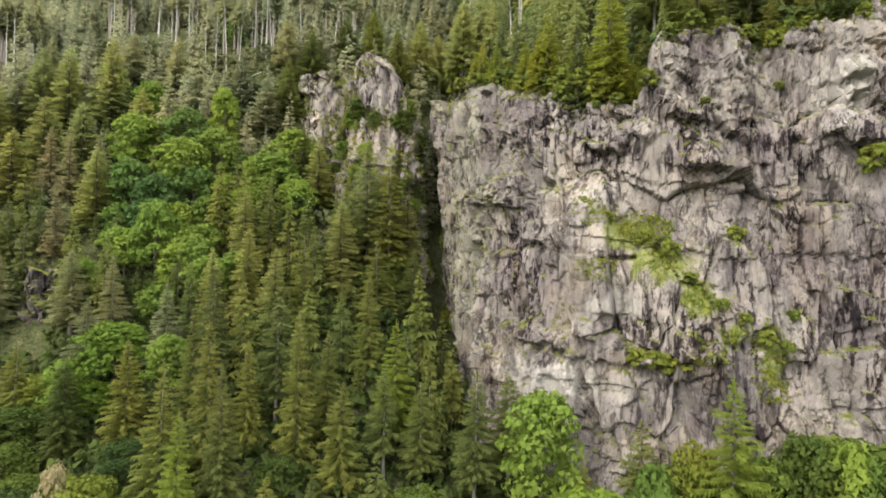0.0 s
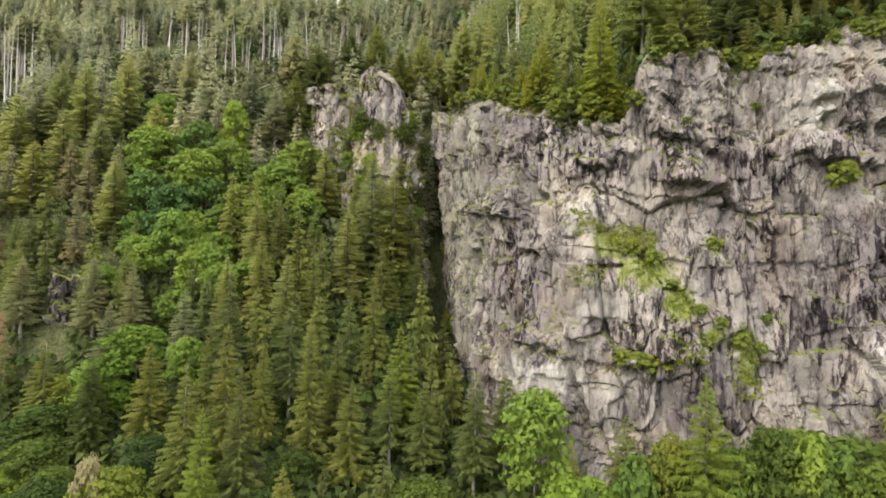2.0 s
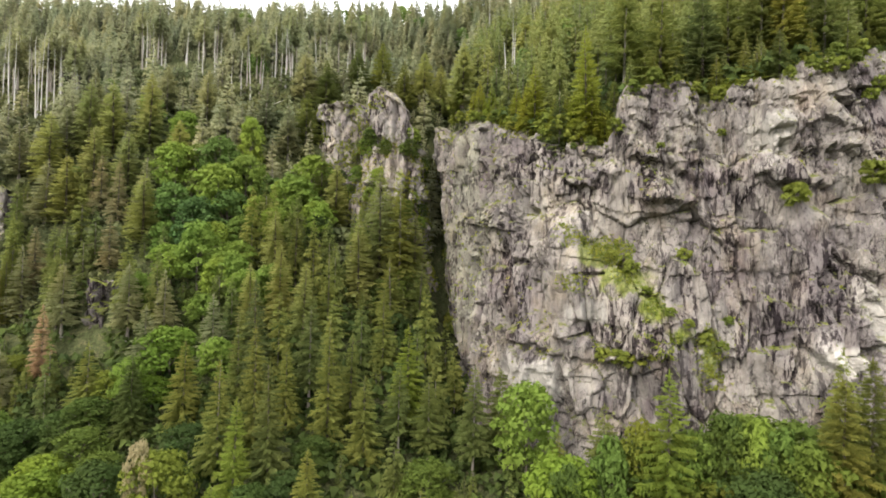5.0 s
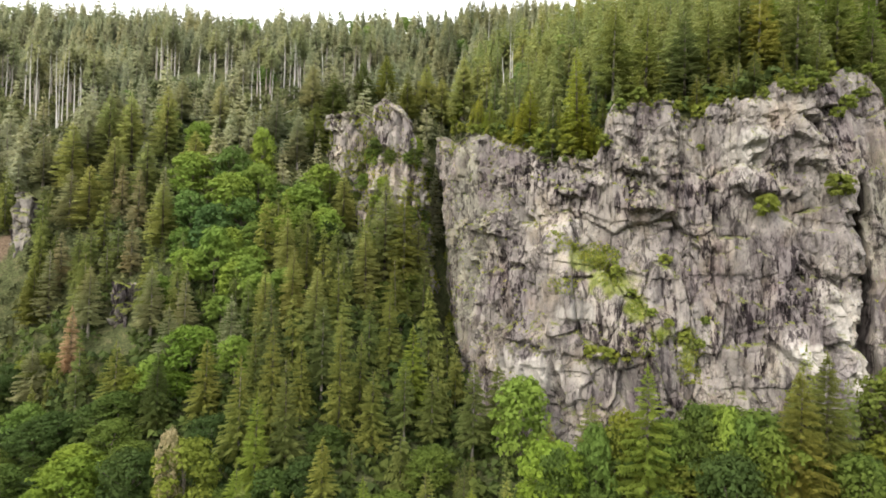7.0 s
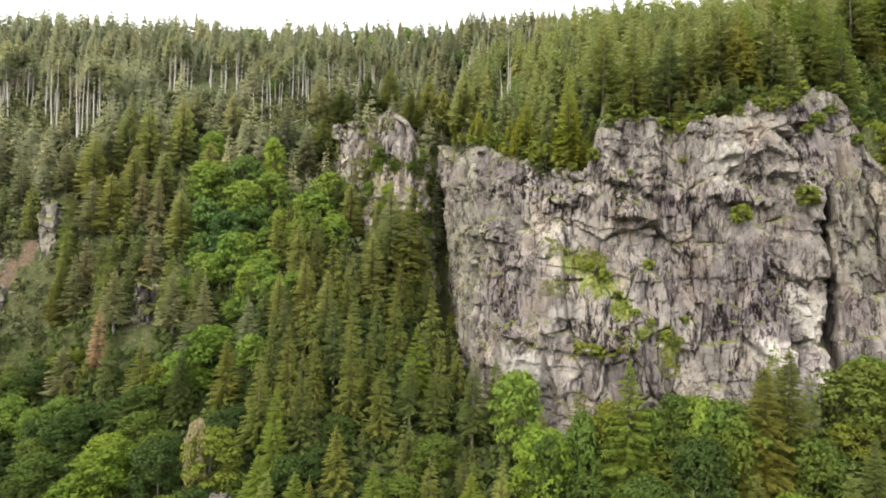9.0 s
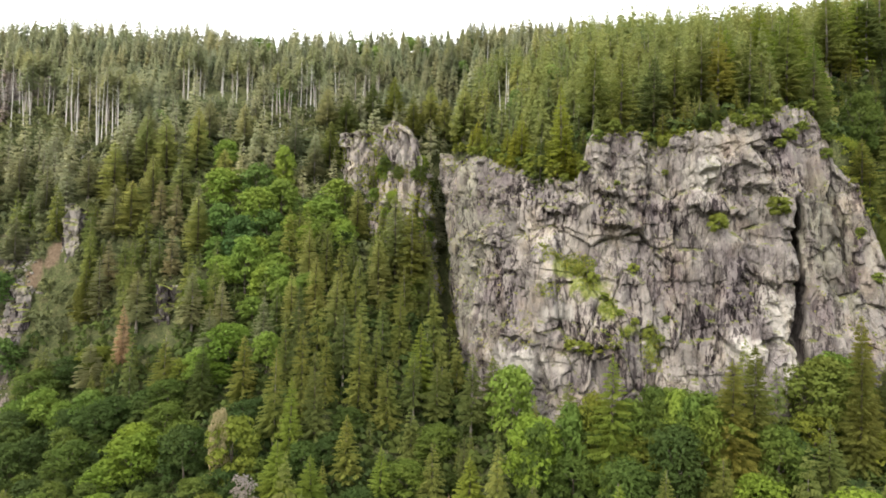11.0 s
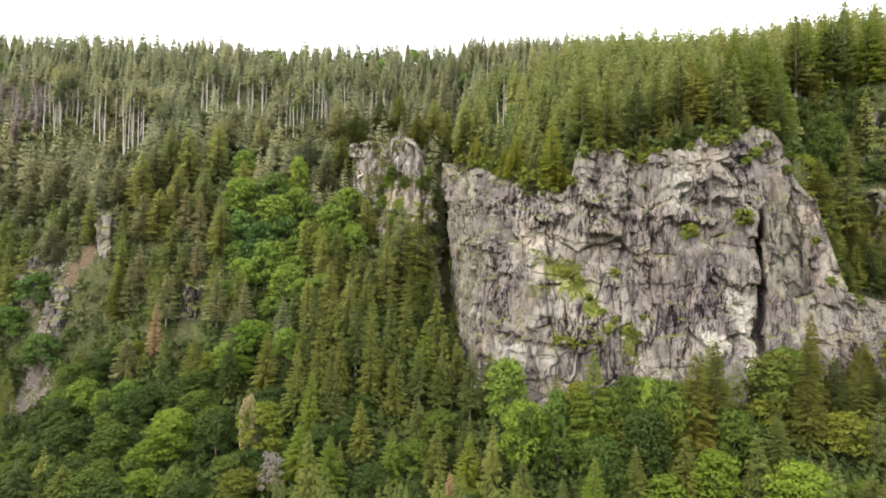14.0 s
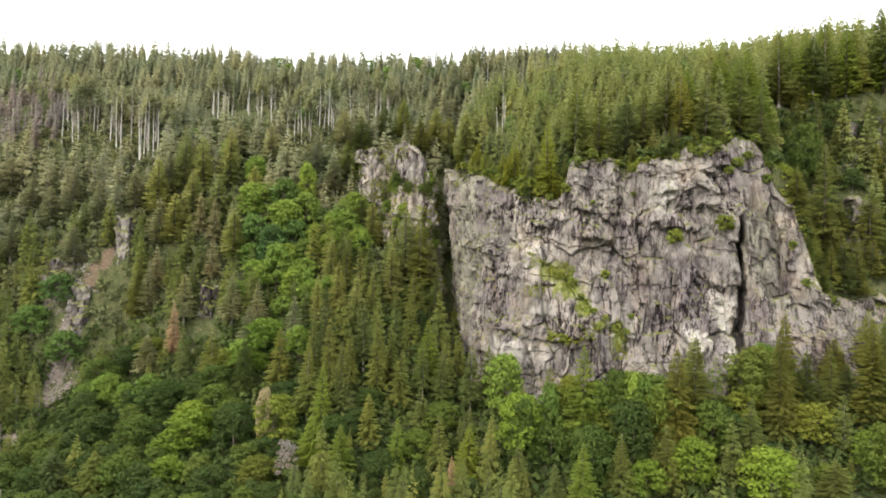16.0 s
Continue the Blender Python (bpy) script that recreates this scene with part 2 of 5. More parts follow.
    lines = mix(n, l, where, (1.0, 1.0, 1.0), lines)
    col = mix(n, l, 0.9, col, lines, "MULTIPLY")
    if main:
        fresh = ramp(n, l, tex(n, l, 0.9, (1, 1, 0.6), 7, 0.65).outputs[0], [(0.3, (0.24, 0.228, 0.21)), (0.5, (0.31, 0.295, 0.27)), (0.7, (0.36, 0.34, 0.31))])
        col = mix(n, l, blotches(n, l, [(20, 73, 7, 6), (99, 92, 3, 5), (81, 140, 4, 6), (33, 92, 5, 3)]), col, mix(n, l, 0.8, col, fresh))
        white = ramp(n, l, tex(n, l, 0.5, (1, 1, 0.7), 6, 0.6).outputs[0], [(0.3, (0.34, 0.32, 0.29)), (0.55, (0.44, 0.42, 0.385)), (0.7, (0.48, 0.46, 0.43))])
        col = mix(n, l, blotches(n, l, [(89.5, 83.5, 5.5, 3.6), (100.5, 77.5, 3.0, 5.0)], 1.0), col, mix(n, l, 0.85, col, white))
    purple = ramp(n, l, tex(n, l, 0.11, (1, 1, 0.5), 5, 0.65).outputs[0], [(0.55, (0, 0, 0)), (0.63, (1, 1, 1))])
    col = mix(n, l, mix(n, l, 1.0, purple, (0.6, 0.6, 0.6), "MULTIPLY"), col, mix(n, l, 1.0, col, (0.74, 0.67, 0.72), "MULTIPLY"))
    # moss and grass on what faces up
    g = n.new("ShaderNodeNewGeometry")
    sep = n.new("ShaderNodeSeparateXYZ")
    l.new(g.outputs["Normal"], sep.inputs[0])
    add = n.new("ShaderNodeMath")
    add.operation = "MULTIPLY_ADD"
    l.new(tex(n, l, 0.35, (1, 1, 1), 5).outputs[0], add.inputs[0])
    add.inputs[1].default_value = 1.3
    l.new(sep.outputs["Z"], add.inputs[2])
    lo = 1.45 - 0.5 * mossy
    mr = n.new("ShaderNodeMapRange")
    mr.inputs["From Min"].default_value, mr.inputs["From Max"].default_value = lo, lo + 0.25
    l.new(add.outputs[0], mr.inputs["Value"])
    mosscol = ramp(n, l, tex(n, l, 0.9).outputs[0], [(0.35, (0.07, 0.085, 0.02)), (0.6, (0.15, 0.16, 0.04)), (0.75, (0.17, 0.15, 0.07))])
    col = mix(n, l, mr.outputs[0], col, mosscol)
    if main:      # mats of grass on the ledges
        turf = ramp(n, l, tex(n, l, 1.6).outputs[0], [(0.35, (0.09, 0.12, 0.02)), (0.55, (0.17, 0.20, 0.03)), (0.7, (0.22, 0.21, 0.06))])
        col = mix(n, l, blotches(n, l, [(36, 107, 6, 3), (43, 101, 6, 4), (48, 94, 3, 4), (54, 88, 4, 2), (61, 84, 2, 5)]), col, mix(n, l, 0.7, col, turf))
    l.new(col, p.inputs["Base Color"])
    b = n.new("ShaderNodeBump")
    b.inputs["Strength"].default_value, b.inputs["Distance"].default_value = 0.65, 0.4
    l.new(tex(n, l, 0.8, (1, 1, 0.6), 9, 0.70).outputs[0], b.inputs["Height"])
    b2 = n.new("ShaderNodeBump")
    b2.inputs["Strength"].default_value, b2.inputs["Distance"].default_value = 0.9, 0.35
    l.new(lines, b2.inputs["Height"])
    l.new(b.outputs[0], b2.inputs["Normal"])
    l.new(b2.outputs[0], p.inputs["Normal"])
    return m


def leaf_material(name, dark, mid, light, by_object, thin=0.52):
    """Needles or leaves: varies from tree to tree, from spray to spray and over the slope."""
    m, n, l, p = mat(name, 0.75)
    if by_object:
        tree = n.new("ShaderNodeObjectInfo").outputs["Random"]
    else:
        a = n.new("ShaderNodeAttribute")
        a.attribute_name = "tint"
        tree = a.outputs["Fac"]
    col = ramp(n, l, tree, [(0.0, dark), (0.5, mid), (1.0, light)])
    isl = n.new("ShaderNodeNewGeometry").outputs["Random Per Island"]
    col = mix(n, l, 1.0, col, (1.12, 1.10, 1.12), "MULTIPLY")
    col = mix(n, l, 0.8, col, ramp(n, l, isl, [(0.0, (0.78, 0.78, 0.75)), (0.6, (1, 1, 1)), (1.0, (1.15, 1.14, 1.08))]), "MULTIPLY")
    col = mix(n, l, 0.6, col, ramp(n, l, tex(n, l, 0.03).outputs[0], [(0.35, (0.82, 0.97, 1.0)), (0.65, (1.12, 1.03, 0.9))]), "MULTIPLY")
    l.new(col, p.inputs["Base Color"])
    t, s = n.new("ShaderNodeBsdfTranslucent"), n.new("ShaderNodeMixShader")
    l.new(col, t.inputs["Color"])
    s.inputs[0].default_value = thin
    l.new(p.outputs[0], s.inputs[1])
    l.new(t.outputs[0], s.inputs[2])
    l.new(s.outputs[0], n["Material Output"].inputs["Surface"])
    return m


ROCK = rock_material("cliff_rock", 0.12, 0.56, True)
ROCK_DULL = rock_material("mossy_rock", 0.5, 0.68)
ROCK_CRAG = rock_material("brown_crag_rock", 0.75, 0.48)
SPRUCE = (0.098, 0.122, 0.042), (0.158, 0.178, 0.046), (0.22, 0.226, 0.05)
BROAD = (0.042, 0.068, 0.019), (0.065, 0.098, 0.022), (0.108, 0.147, 0.026)
BROAD_DARK = (0.048, 0.073, 0.022), (0.07, 0.1, 0.024), (0.108, 0.142, 0.029)
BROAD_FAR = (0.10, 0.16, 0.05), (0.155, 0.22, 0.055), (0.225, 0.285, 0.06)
NEEDLES = leaf_material("spruce_needles", *SPRUCE, True)
NEEDLES_YOUNG = leaf_material("young_spruce_needles", (0.19, 0.225, 0.035), (0.235, 0.26, 0.04), (0.28, 0.29, 0.045), True)
# Spruce needles lightened and greyed: the slope's haze is put into their colour.
NEEDLES_SLOPE = leaf_material("hazed_spruce_needles", (0.185, 0.196, 0.113), (0.238, 0.247, 0.127), (0.285, 0.29, 0.138), True, 0.6)
NEEDLES_FRESH = leaf_material("fresh_spruce_needles", (0.125, 0.17, 0.03), (0.16, 0.205, 0.034), (0.195, 0.235, 0.038), True)
NEEDLES_OLIVE = leaf_material("olive_needles", (0.225, 0.25, 0.09), (0.265, 0.285, 0.096), (0.305, 0.32, 0.10), True, 0.6)
NEEDLES_JOINED = leaf_material("dense_spruce_needles", (0.10, 0.13, 0.045), (0.15, 0.175, 0.05), (0.20, 0.218, 0.055), False)
NEEDLES_RIM = leaf_material("upper_spruce_needles", (0.155, 0.19, 0.078), (0.21, 0.238, 0.085), (0.262, 0.275, 0.09), False)
# Darker copy of the spruce needles: shade is put into the colour.
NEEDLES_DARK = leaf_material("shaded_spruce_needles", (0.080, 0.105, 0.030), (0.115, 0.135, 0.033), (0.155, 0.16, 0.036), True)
NEEDLES_FOOT = leaf_material("olive_spruce_needles", (0.12, 0.13, 0.03), (0.142, 0.147, 0.032), (0.165, 0.165, 0.035), True)
# Paler and bluer than the near needles: colour carries the mountainside's haze.
NEEDLES_MID = leaf_material("hazed_slope_needles", (0.235, 0.25, 0.17), (0.288, 0.30, 0.187), (0.342, 0.344, 0.2), False, 0.62)
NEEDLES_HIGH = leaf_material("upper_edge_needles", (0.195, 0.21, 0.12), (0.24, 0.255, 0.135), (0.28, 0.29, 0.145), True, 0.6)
# Ridge needles: aerial haze painted in as brighter, greyer green.
NEEDLES_FAR = leaf_material("hazed_far_needles", (0.225, 0.24, 0.155), (0.275, 0.288, 0.18), (0.325, 0.33, 0.19), False, 0.6)
SHRUB_LEAVES = leaf_material("shrub_leaves", (0.11, 0.14, 0.03), (0.155, 0.185, 0.034), (0.21, 0.225, 0.042), True, 0.45)
LEAVES = leaf_material("broad_leaves", *BROAD, True, 0.45)
LEAVES_LIME = leaf_material("lime_leaves", (0.11, 0.168, 0.025), (0.148, 0.208, 0.028), (0.185, 0.245, 0.032), True, 0.45)
LEAVES_YELLOW = leaf_material("yellowish_leaves", (0.092, 0.11, 0.02), (0.125, 0.145, 0.023), (0.16, 0.178, 0.027), True, 0.4)
LEAVES_OLIVE = leaf_material("olive_broad_leaves", (0.062, 0.084, 0.02), (0.085, 0.11, 0.023), (0.115, 0.138, 0.026), True, 0.4)
# Maple leaves at about half brightness, painting in the shade between crowns.
LEAVES_SHADED = leaf_material("shaded_maple_leaves", (0.055, 0.098, 0.03), (0.075, 0.13, 0.034), (0.10, 0.16, 0.038), True, 0.4)
LEAVES_DARK = leaf_material("dull_broad_leaves", *BROAD_DARK, True, 0.45)
MAPLE_LEAVES = leaf_material("maple_leaves", (0.105, 0.16, 0.034), (0.14, 0.205, 0.038), (0.185, 0.25, 0.042), True, 0.45)
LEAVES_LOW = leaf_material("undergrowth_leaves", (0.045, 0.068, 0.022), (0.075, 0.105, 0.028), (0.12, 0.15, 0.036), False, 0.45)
# Olive leaves, with some blue mixed in to paint the upper slope's haze.
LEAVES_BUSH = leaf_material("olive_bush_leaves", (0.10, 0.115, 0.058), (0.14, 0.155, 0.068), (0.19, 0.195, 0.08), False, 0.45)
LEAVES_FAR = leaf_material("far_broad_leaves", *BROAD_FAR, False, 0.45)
DEAD_RED = leaf_material("dead_brown_needles", (0.29, 0.195, 0.115), (0.33, 0.225, 0.13), (0.37, 0.255, 0.155), True)
DEAD_GREY = leaf_material("grey_brown_twigs", (0.22, 0.19, 0.18), (0.26, 0.225, 0.21), (0.30, 0.255, 0.235), True)
DEAD_DRY = leaf_material("drying_brown_green_needles", (0.235, 0.215, 0.115), (0.265, 0.24, 0.125), (0.30, 0.265, 0.14), True, 0.6)
DEAD_TAN = leaf_material("dry_tan_foliage", (0.29, 0.235, 0.13), (0.33, 0.265, 0.145), (0.37, 0.30, 0.165), True)
GRASSY = leaf_material("ledge_grass", (0.12, 0.155, 0.028), (0.19, 0.225, 0.034), (0.27, 0.275, 0.052), False, 0.45)

BARK, _n, _l, _p = mat("bark")
_l.new(ramp(_n, _l, tex(_n, _l, 1.5, (1, 1, 0.2)).outputs[0], [(0.3, (0.06, 0.05, 0.04)), (0.7, (0.20, 0.17, 0.145))]), _p.inputs["Base Color"])
SNAG, _n, _l, _p = mat("bleached_dead_wood")
_l.new(ramp(_n, _l, tex(_n, _l, 0.8, (1, 1, 0.1)).outputs[0], [(0.3, (0.32, 0.31, 0.29)), (0.7, (0.54, 0.52, 0.49))]), _p.inputs["Base Color"])
PALE_BARK, _n, _l, _p = mat("grey_bark")
_l.new(ramp(_n, _l, tex(_n, _l, 0.9, (1, 1, 0.15)).outputs[0], [(0.3, (0.13, 0.115, 0.10)), (0.7, (0.32, 0.29, 0.26))]), _p.inputs["Base Color"])
SOIL, _n, _l, _p = mat("forest_floor", 1.0)
_l.new(ramp(_n, _l, tex(_n, _l, 0.25, (1, 1, 1), 8).outputs[0],
            [(0.3, (0.035, 0.042, 0.018)), (0.5, (0.060, 0.070, 0.030)), (0.64, (0.085, 0.085, 0.042)), (0.8, (0.12, 0.105, 0.075))]), _p.inputs["Base Color"])
_fine = ramp(_n, _l, tex(_n, _l, 1.3, (1, 1, 1), 7, 0.7).outputs[0], [(0.36, (0.35, 0.36, 0.3)), (0.52, (1, 1, 1)), (0.64, (1.7, 1.6, 1.4))])
_l.new(mix(_n, _l, 0.9, _p.inputs["Base Color"].links[0].from_socket, _fine, "MULTIPLY"), _p.inputs["Base Color"])
_scree = ramp(_n, _l, tex(_n, _l, 0.9, (1, 1, 1), 8, 0.7).outputs[0], [(0.35, (0.07, 0.055, 0.048)), (0.5, (0.14, 0.118, 0.105)), (0.65, (0.21, 0.187, 0.17))])
_l.new(mix(_n, _l, blotches(_n, _l, [(-198, 40, 10, 6), (-200, 27, 12, 5), (-205, 64, 6, 22), (-214, 100, 5, 18)]), _p.inputs["Base Color"].links[0].from_socket, _scree), _p.inputs["Base Color"])
_earth = ramp(_n, _l, tex(_n, _l, 1.1, (1, 1, 1), 7, 0.7).outputs[0], [(0.35, (0.06, 0.043, 0.03)), (0.5, (0.11, 0.08, 0.054)), (0.65, (0.16, 0.125, 0.09))])
_l.new(mix(_n, _l, blotches(_n, _l, [(-189, 122, 3, 9), (-195, 110, 3.5, 9), (-201, 98, 4, 8)]), _p.inputs["Base Color"].links[0].from_socket, _earth), _p.inputs["Base Color"])
_meadow = ramp(_n, _l, tex(_n, _l, 0.05, (1, 1, 1), 5).outputs[0], [(0.35, (0.16, 0.20, 0.05)), (0.65, (0.24, 0.26, 0.08))])
_l.new(mix(_n, _l, blotches(_n, _l, [(-540, 385, 160, 60)]), _p.inputs["Base Color"].links[0].from_socket, _meadow), _p.inputs["Base Color"])
_b = _n.new("ShaderNodeBump")
_b.inputs["Distance"].default_value = 0.6
_l.new(tex(_n, _l, 0.8, (1, 1, 1), 8).outputs[0], _b.inputs["Height"])
_l.new(_b.outputs[0], _p.inputs["Normal"])


# ---- mesh helpers ----
def mesh_from(name, verts, faces, mats, face_mats=None, tint=None, flat=True):
    me = bpy.data.meshes.new(name)
    if isinstance(faces, np.ndarray):
        k = faces.shape[1]
        me.vertices.add(len(verts))
        me.vertices.foreach_set("co", np.asarray(verts, np.float32).ravel())
        me.loops.add(faces.size)
        me.loops.foreach_set("vertex_index", faces.astype(np.int32).ravel())
        me.polygons.add(len(faces))
        me.polygons.foreach_set("loop_start", np.arange(0, faces.size, k, dtype=np.int32))
        me.update(calc_edges=True)
    else:
        me.from_pydata([tuple(v) for v in verts], [], faces)
    for m in mats:
        me.materials.append(m)
    if face_mats is not None:
        me.polygons.foreach_set("material_index", np.asarray(face_mats, np.int32))
    if tint is not None:
        at = me.attributes.new("tint", "FLOAT", "POINT")
        at.data.foreach_set("value", np.asarray(tint, np.float32))
    me.polygons.foreach_set("use_smooth", np.full(len(me.polygons), not flat))
    me.validate()
    return me


def part(name, me, parent, label=""):
    ob = new(name, me)
    ob.parent = parent
    if label:
        ob["label"] = label
    return ob


def grid_faces(nu, nv):
    i, j = np.meshgrid(np.arange(nu - 1), np.arange(nv - 1), indexing="ij")
    a = (i * nv + j).ravel()
    return np.stack([a, a + nv, a + nv + 1, a + 1], 1)


# ---- the ground: one sheet out to the horizon ----
def axis(lo, hi, step, reach):
    core = np.arange(lo, hi + step, step)
    out = np.cumsum(step * 1.25 ** np.arange(1, 40))
    out = out[out < reach]
    return np.concatenate([(core[0] - out)[::-1], core, core[-1] + out])


gx, gy = axis(-340, 260, 3.0, 2600), axis(20, 400, 3.0, 2600)
GX, GY = np.meshgrid(gx, gy, indexing="ij")
GZ = ground_height(GX, GY)
ground = new("ground", mesh_from("ground", np.stack([GX, GY, GZ], -1).reshape(-1, 3), grid_faces(len(gx), len(gy)), [SOIL], flat=False))
tagged(ground, "steep forest floor of dark soil, moss and litter", "ground", kind="structure")


# ---- cliffs ----
def curve_through(pts, count):
    """Even steps along a smooth line through the given places."""
    pts = np.array(pts, float)
    d = np.r_[0, np.cumsum(np.linalg.norm(np.diff(pts[:, :2], axis=0), axis=1))]
    fine = np.linspace(0, d[-1], 2000)
    line = np.stack([np.interp(fine, d, pts[:, k]) for k in range(pts.shape[1])], 1)
    w = 17
    ker = np.hanning(w) / np.hanning(w).sum()
    pad = np.pad(line, ((w // 2, w // 2), (0, 0)), mode="edge")
    line = np.stack([np.convolve(pad[:, k], ker, "valid") for k in range(line.shape[1])], 1)
    t = np.linspace(0, d[-1], count)
    return np.stack([np.interp(t, fine, line[:, k]) for k in range(line.shape[1])], 1), t


def cliff_shape(rows, step, seed, shape=None, back=9.0, sink=6.0, rough=1.0, skew=None, worn=()):
    """A rock face from foot to rim, with its top bent back into the hill. Returns verts and faces."""
    length = sum(math.dist(a[:2], b[:2]) for a, b in zip(rows, rows[1:]))
    nu = int(length / step)
    line, s = curve_through(rows, nu)
    foot, rim = line[:, :3].copy(), line[:, 3:].copy()
    foot[:, 2] -= sink
    tall = float(np.mean(rim[:, 2] - foot[:, 2]))
    nv = int(tall / step)
    v = np.linspace(0, 1, nv)
    rim[:, 2] += 1.8 * fractal(s / 12, s * 0, seed + 60, 3) + 2.2 * blocks(s / 4.2, s * 0 + 0.3, seed + 61)[0] + 1.2 * blocks(s / 1.7, s * 0 + 0.6, seed + 62)[0]
    P = foot[:, None] * (1 - v)[None, :, None] + rim[:, None] * v[None, :, None]
    along = np.gradient(line[:, :2] + line[:, 3:5], axis=0)
    along /= np.linalg.norm(along, axis=1)[:, None]
    out = np.stack([along[:, 1], -along[:, 0], 0 * s], 1)      # away from the hill
    S, Z = np.broadcast_to(s[:, None], P.shape[:2]), P[..., 2]
    wx = S + 1.3 * fractal(S / 8, Z / 14, seed + 20, 3)
    wz = Z + 1.8 * fractal(S / 8, Z / 10, seed + 30, 3)
    broken = smooth(0.0, 0.26, fractal(S / 22, Z / 20, seed + 50, 3))      # smooth slabs here, shattered rock there
    d = 6.0 * fractal(S / 40, Z / 70, seed, 2)
    b1, e1 = blocks(wx / 9.5, wz / 17, seed + 1, 0.8)
    b2, e2 = blocks(wx / 4.0 + 0.2 * wz / 8, wz / 6.5, seed + 2, 1.0)
    b3, e3 = blocks(wx / 1.9, wz / 2.6, seed + 3, 1.1)
    b4, e4 = blocks(wx / 0.95, wz / 1.5, seed + 4, 1.1)
    b5, e5 = blocks(wx / 2.4, wz / 17, seed + 5, 0.6)      # upright ribs
    d = d + rough * (3.4 * b1 + 0.9 * b5 + (1.5 + 1.2 * broken) * b2 + (0.35 + 0.8 * broken) * b3 + (0.08 + 0.36 * broken) * b4)
    d = d - rough * (1.8 * np.exp(-(e1 / 0.035) ** 2) * smooth(-0.12, 0.1, fractal(S / 7, Z / 9, seed + 55, 2))
                     + (0.25 + 0.5 * broken) * np.exp(-(e2 / 0.05) ** 2) + 0.3 * broken * np.exp(-(e3 / 0.06) ** 2))
    step_ = wz / 15 + 0.5 * fractal(S / 24, S * 0, seed + 80, 2)
    d = d - rough * 0.8 * smooth(0.7, 1.0, step_ % 1.0) * smooth(-0.1, 0.15, fractal(S / 18, Z / 30, seed + 90, 2))
    d = d + (0.10 + 0.35 * broken) * fractal(S / 1.4, Z / 2.2, seed + 40, 3)
    if shape is not None:
        d = d + shape(P, S, Z)
    d = d * (0.25 + 0.75 * smooth(1.0, 0.97, v)[None])
    n_ = np.pad(d, 1, mode="edge")      # worn edges
    d = 0.84 * d + 0.04 * (n_[:-2, 1:-1] + n_[2:, 1:-1] + n_[1:-1, :-2] + n_[1:-1, 2:])
    for wx_, wz_, r_ in worn:      # rounded-off places
        near_ = np.exp(-((P[..., 0] - wx_) / r_) ** 2 - ((Z - wz_) / r_) ** 2)
        for _ in range(6):
            n_ = np.pad(d, 1, mode="edge")
            d = d * (1 - near_) + near_ * 0.25 * (n_[:-2, 1:-1] + n_[2:, 1:-1] + n_[1:-1, :-2] + n_[1:-1, 2:])
    P0 = P
    P = P + out[:, None] * d[..., None]
    if skew is not None:
        P[..., 0] += skew(P0[..., 0], Z)
    # the top goes back and down into the slope
    cap = np.array([0.25, 0.6, 1.0])
    top = P[:, -1:, :] - out[:, None] * (cap * back)[None, :, None]
    top[..., 2] += (1.5 * np.sin(cap * 3.0) - cap * 2.0)[None] + 1.0 * fractal(top[..., 0] / 4, top[..., 1] / 4, seed + 70, 2)
    P = np.concatenate([P, top], 1)
    return P.reshape(-1, 3), grid_faces(nu, nv + len(cap))


ROOFS = [  # undercut edges: x and z of both ends, depth, height over which the rock above draws back
    (9, 117.5, 18.5, 114, 2.6, 13), (13, 130.5, 18, 130.5, 1.8, 6), (30, 127.5, 42, 126.5, 2.6, 10), (45, 134, 61, 129, 2.6, 8),
    (48, 121, 61, 121, 2.8, 8), (71, 128.5, 86, 126.5, 3.2, 13), (12, 82.5, 29, 82, 2.2, 10), (29, 80.5, 51, 82, 2.8, 12),
    (86, 126, 100, 127, 1.8, 8), (64, 112, 72, 110, 1.3, 7), (18, 106, 27, 104, 1.3, 9), (74, 141, 90, 142, 1.6, 6),
]


def chimney(X, Z):
    """The cleft behind the far pillar: its middle, and where it is open."""
    line = np.interp(Z, [66, 85, 105, 124, 140], [101.5, 104.5, 108.5, 109.5, 111]) + 0.8 * fractal(Z / 5, Z * 0, 17, 2)
    wide = np.interp(Z, [66, 90, 124, 134], [2.6, 1.9, 1.5, 0.7])
    return line, np.exp(-((X - line) / wide) ** 4) * smooth(134, 124, Z)


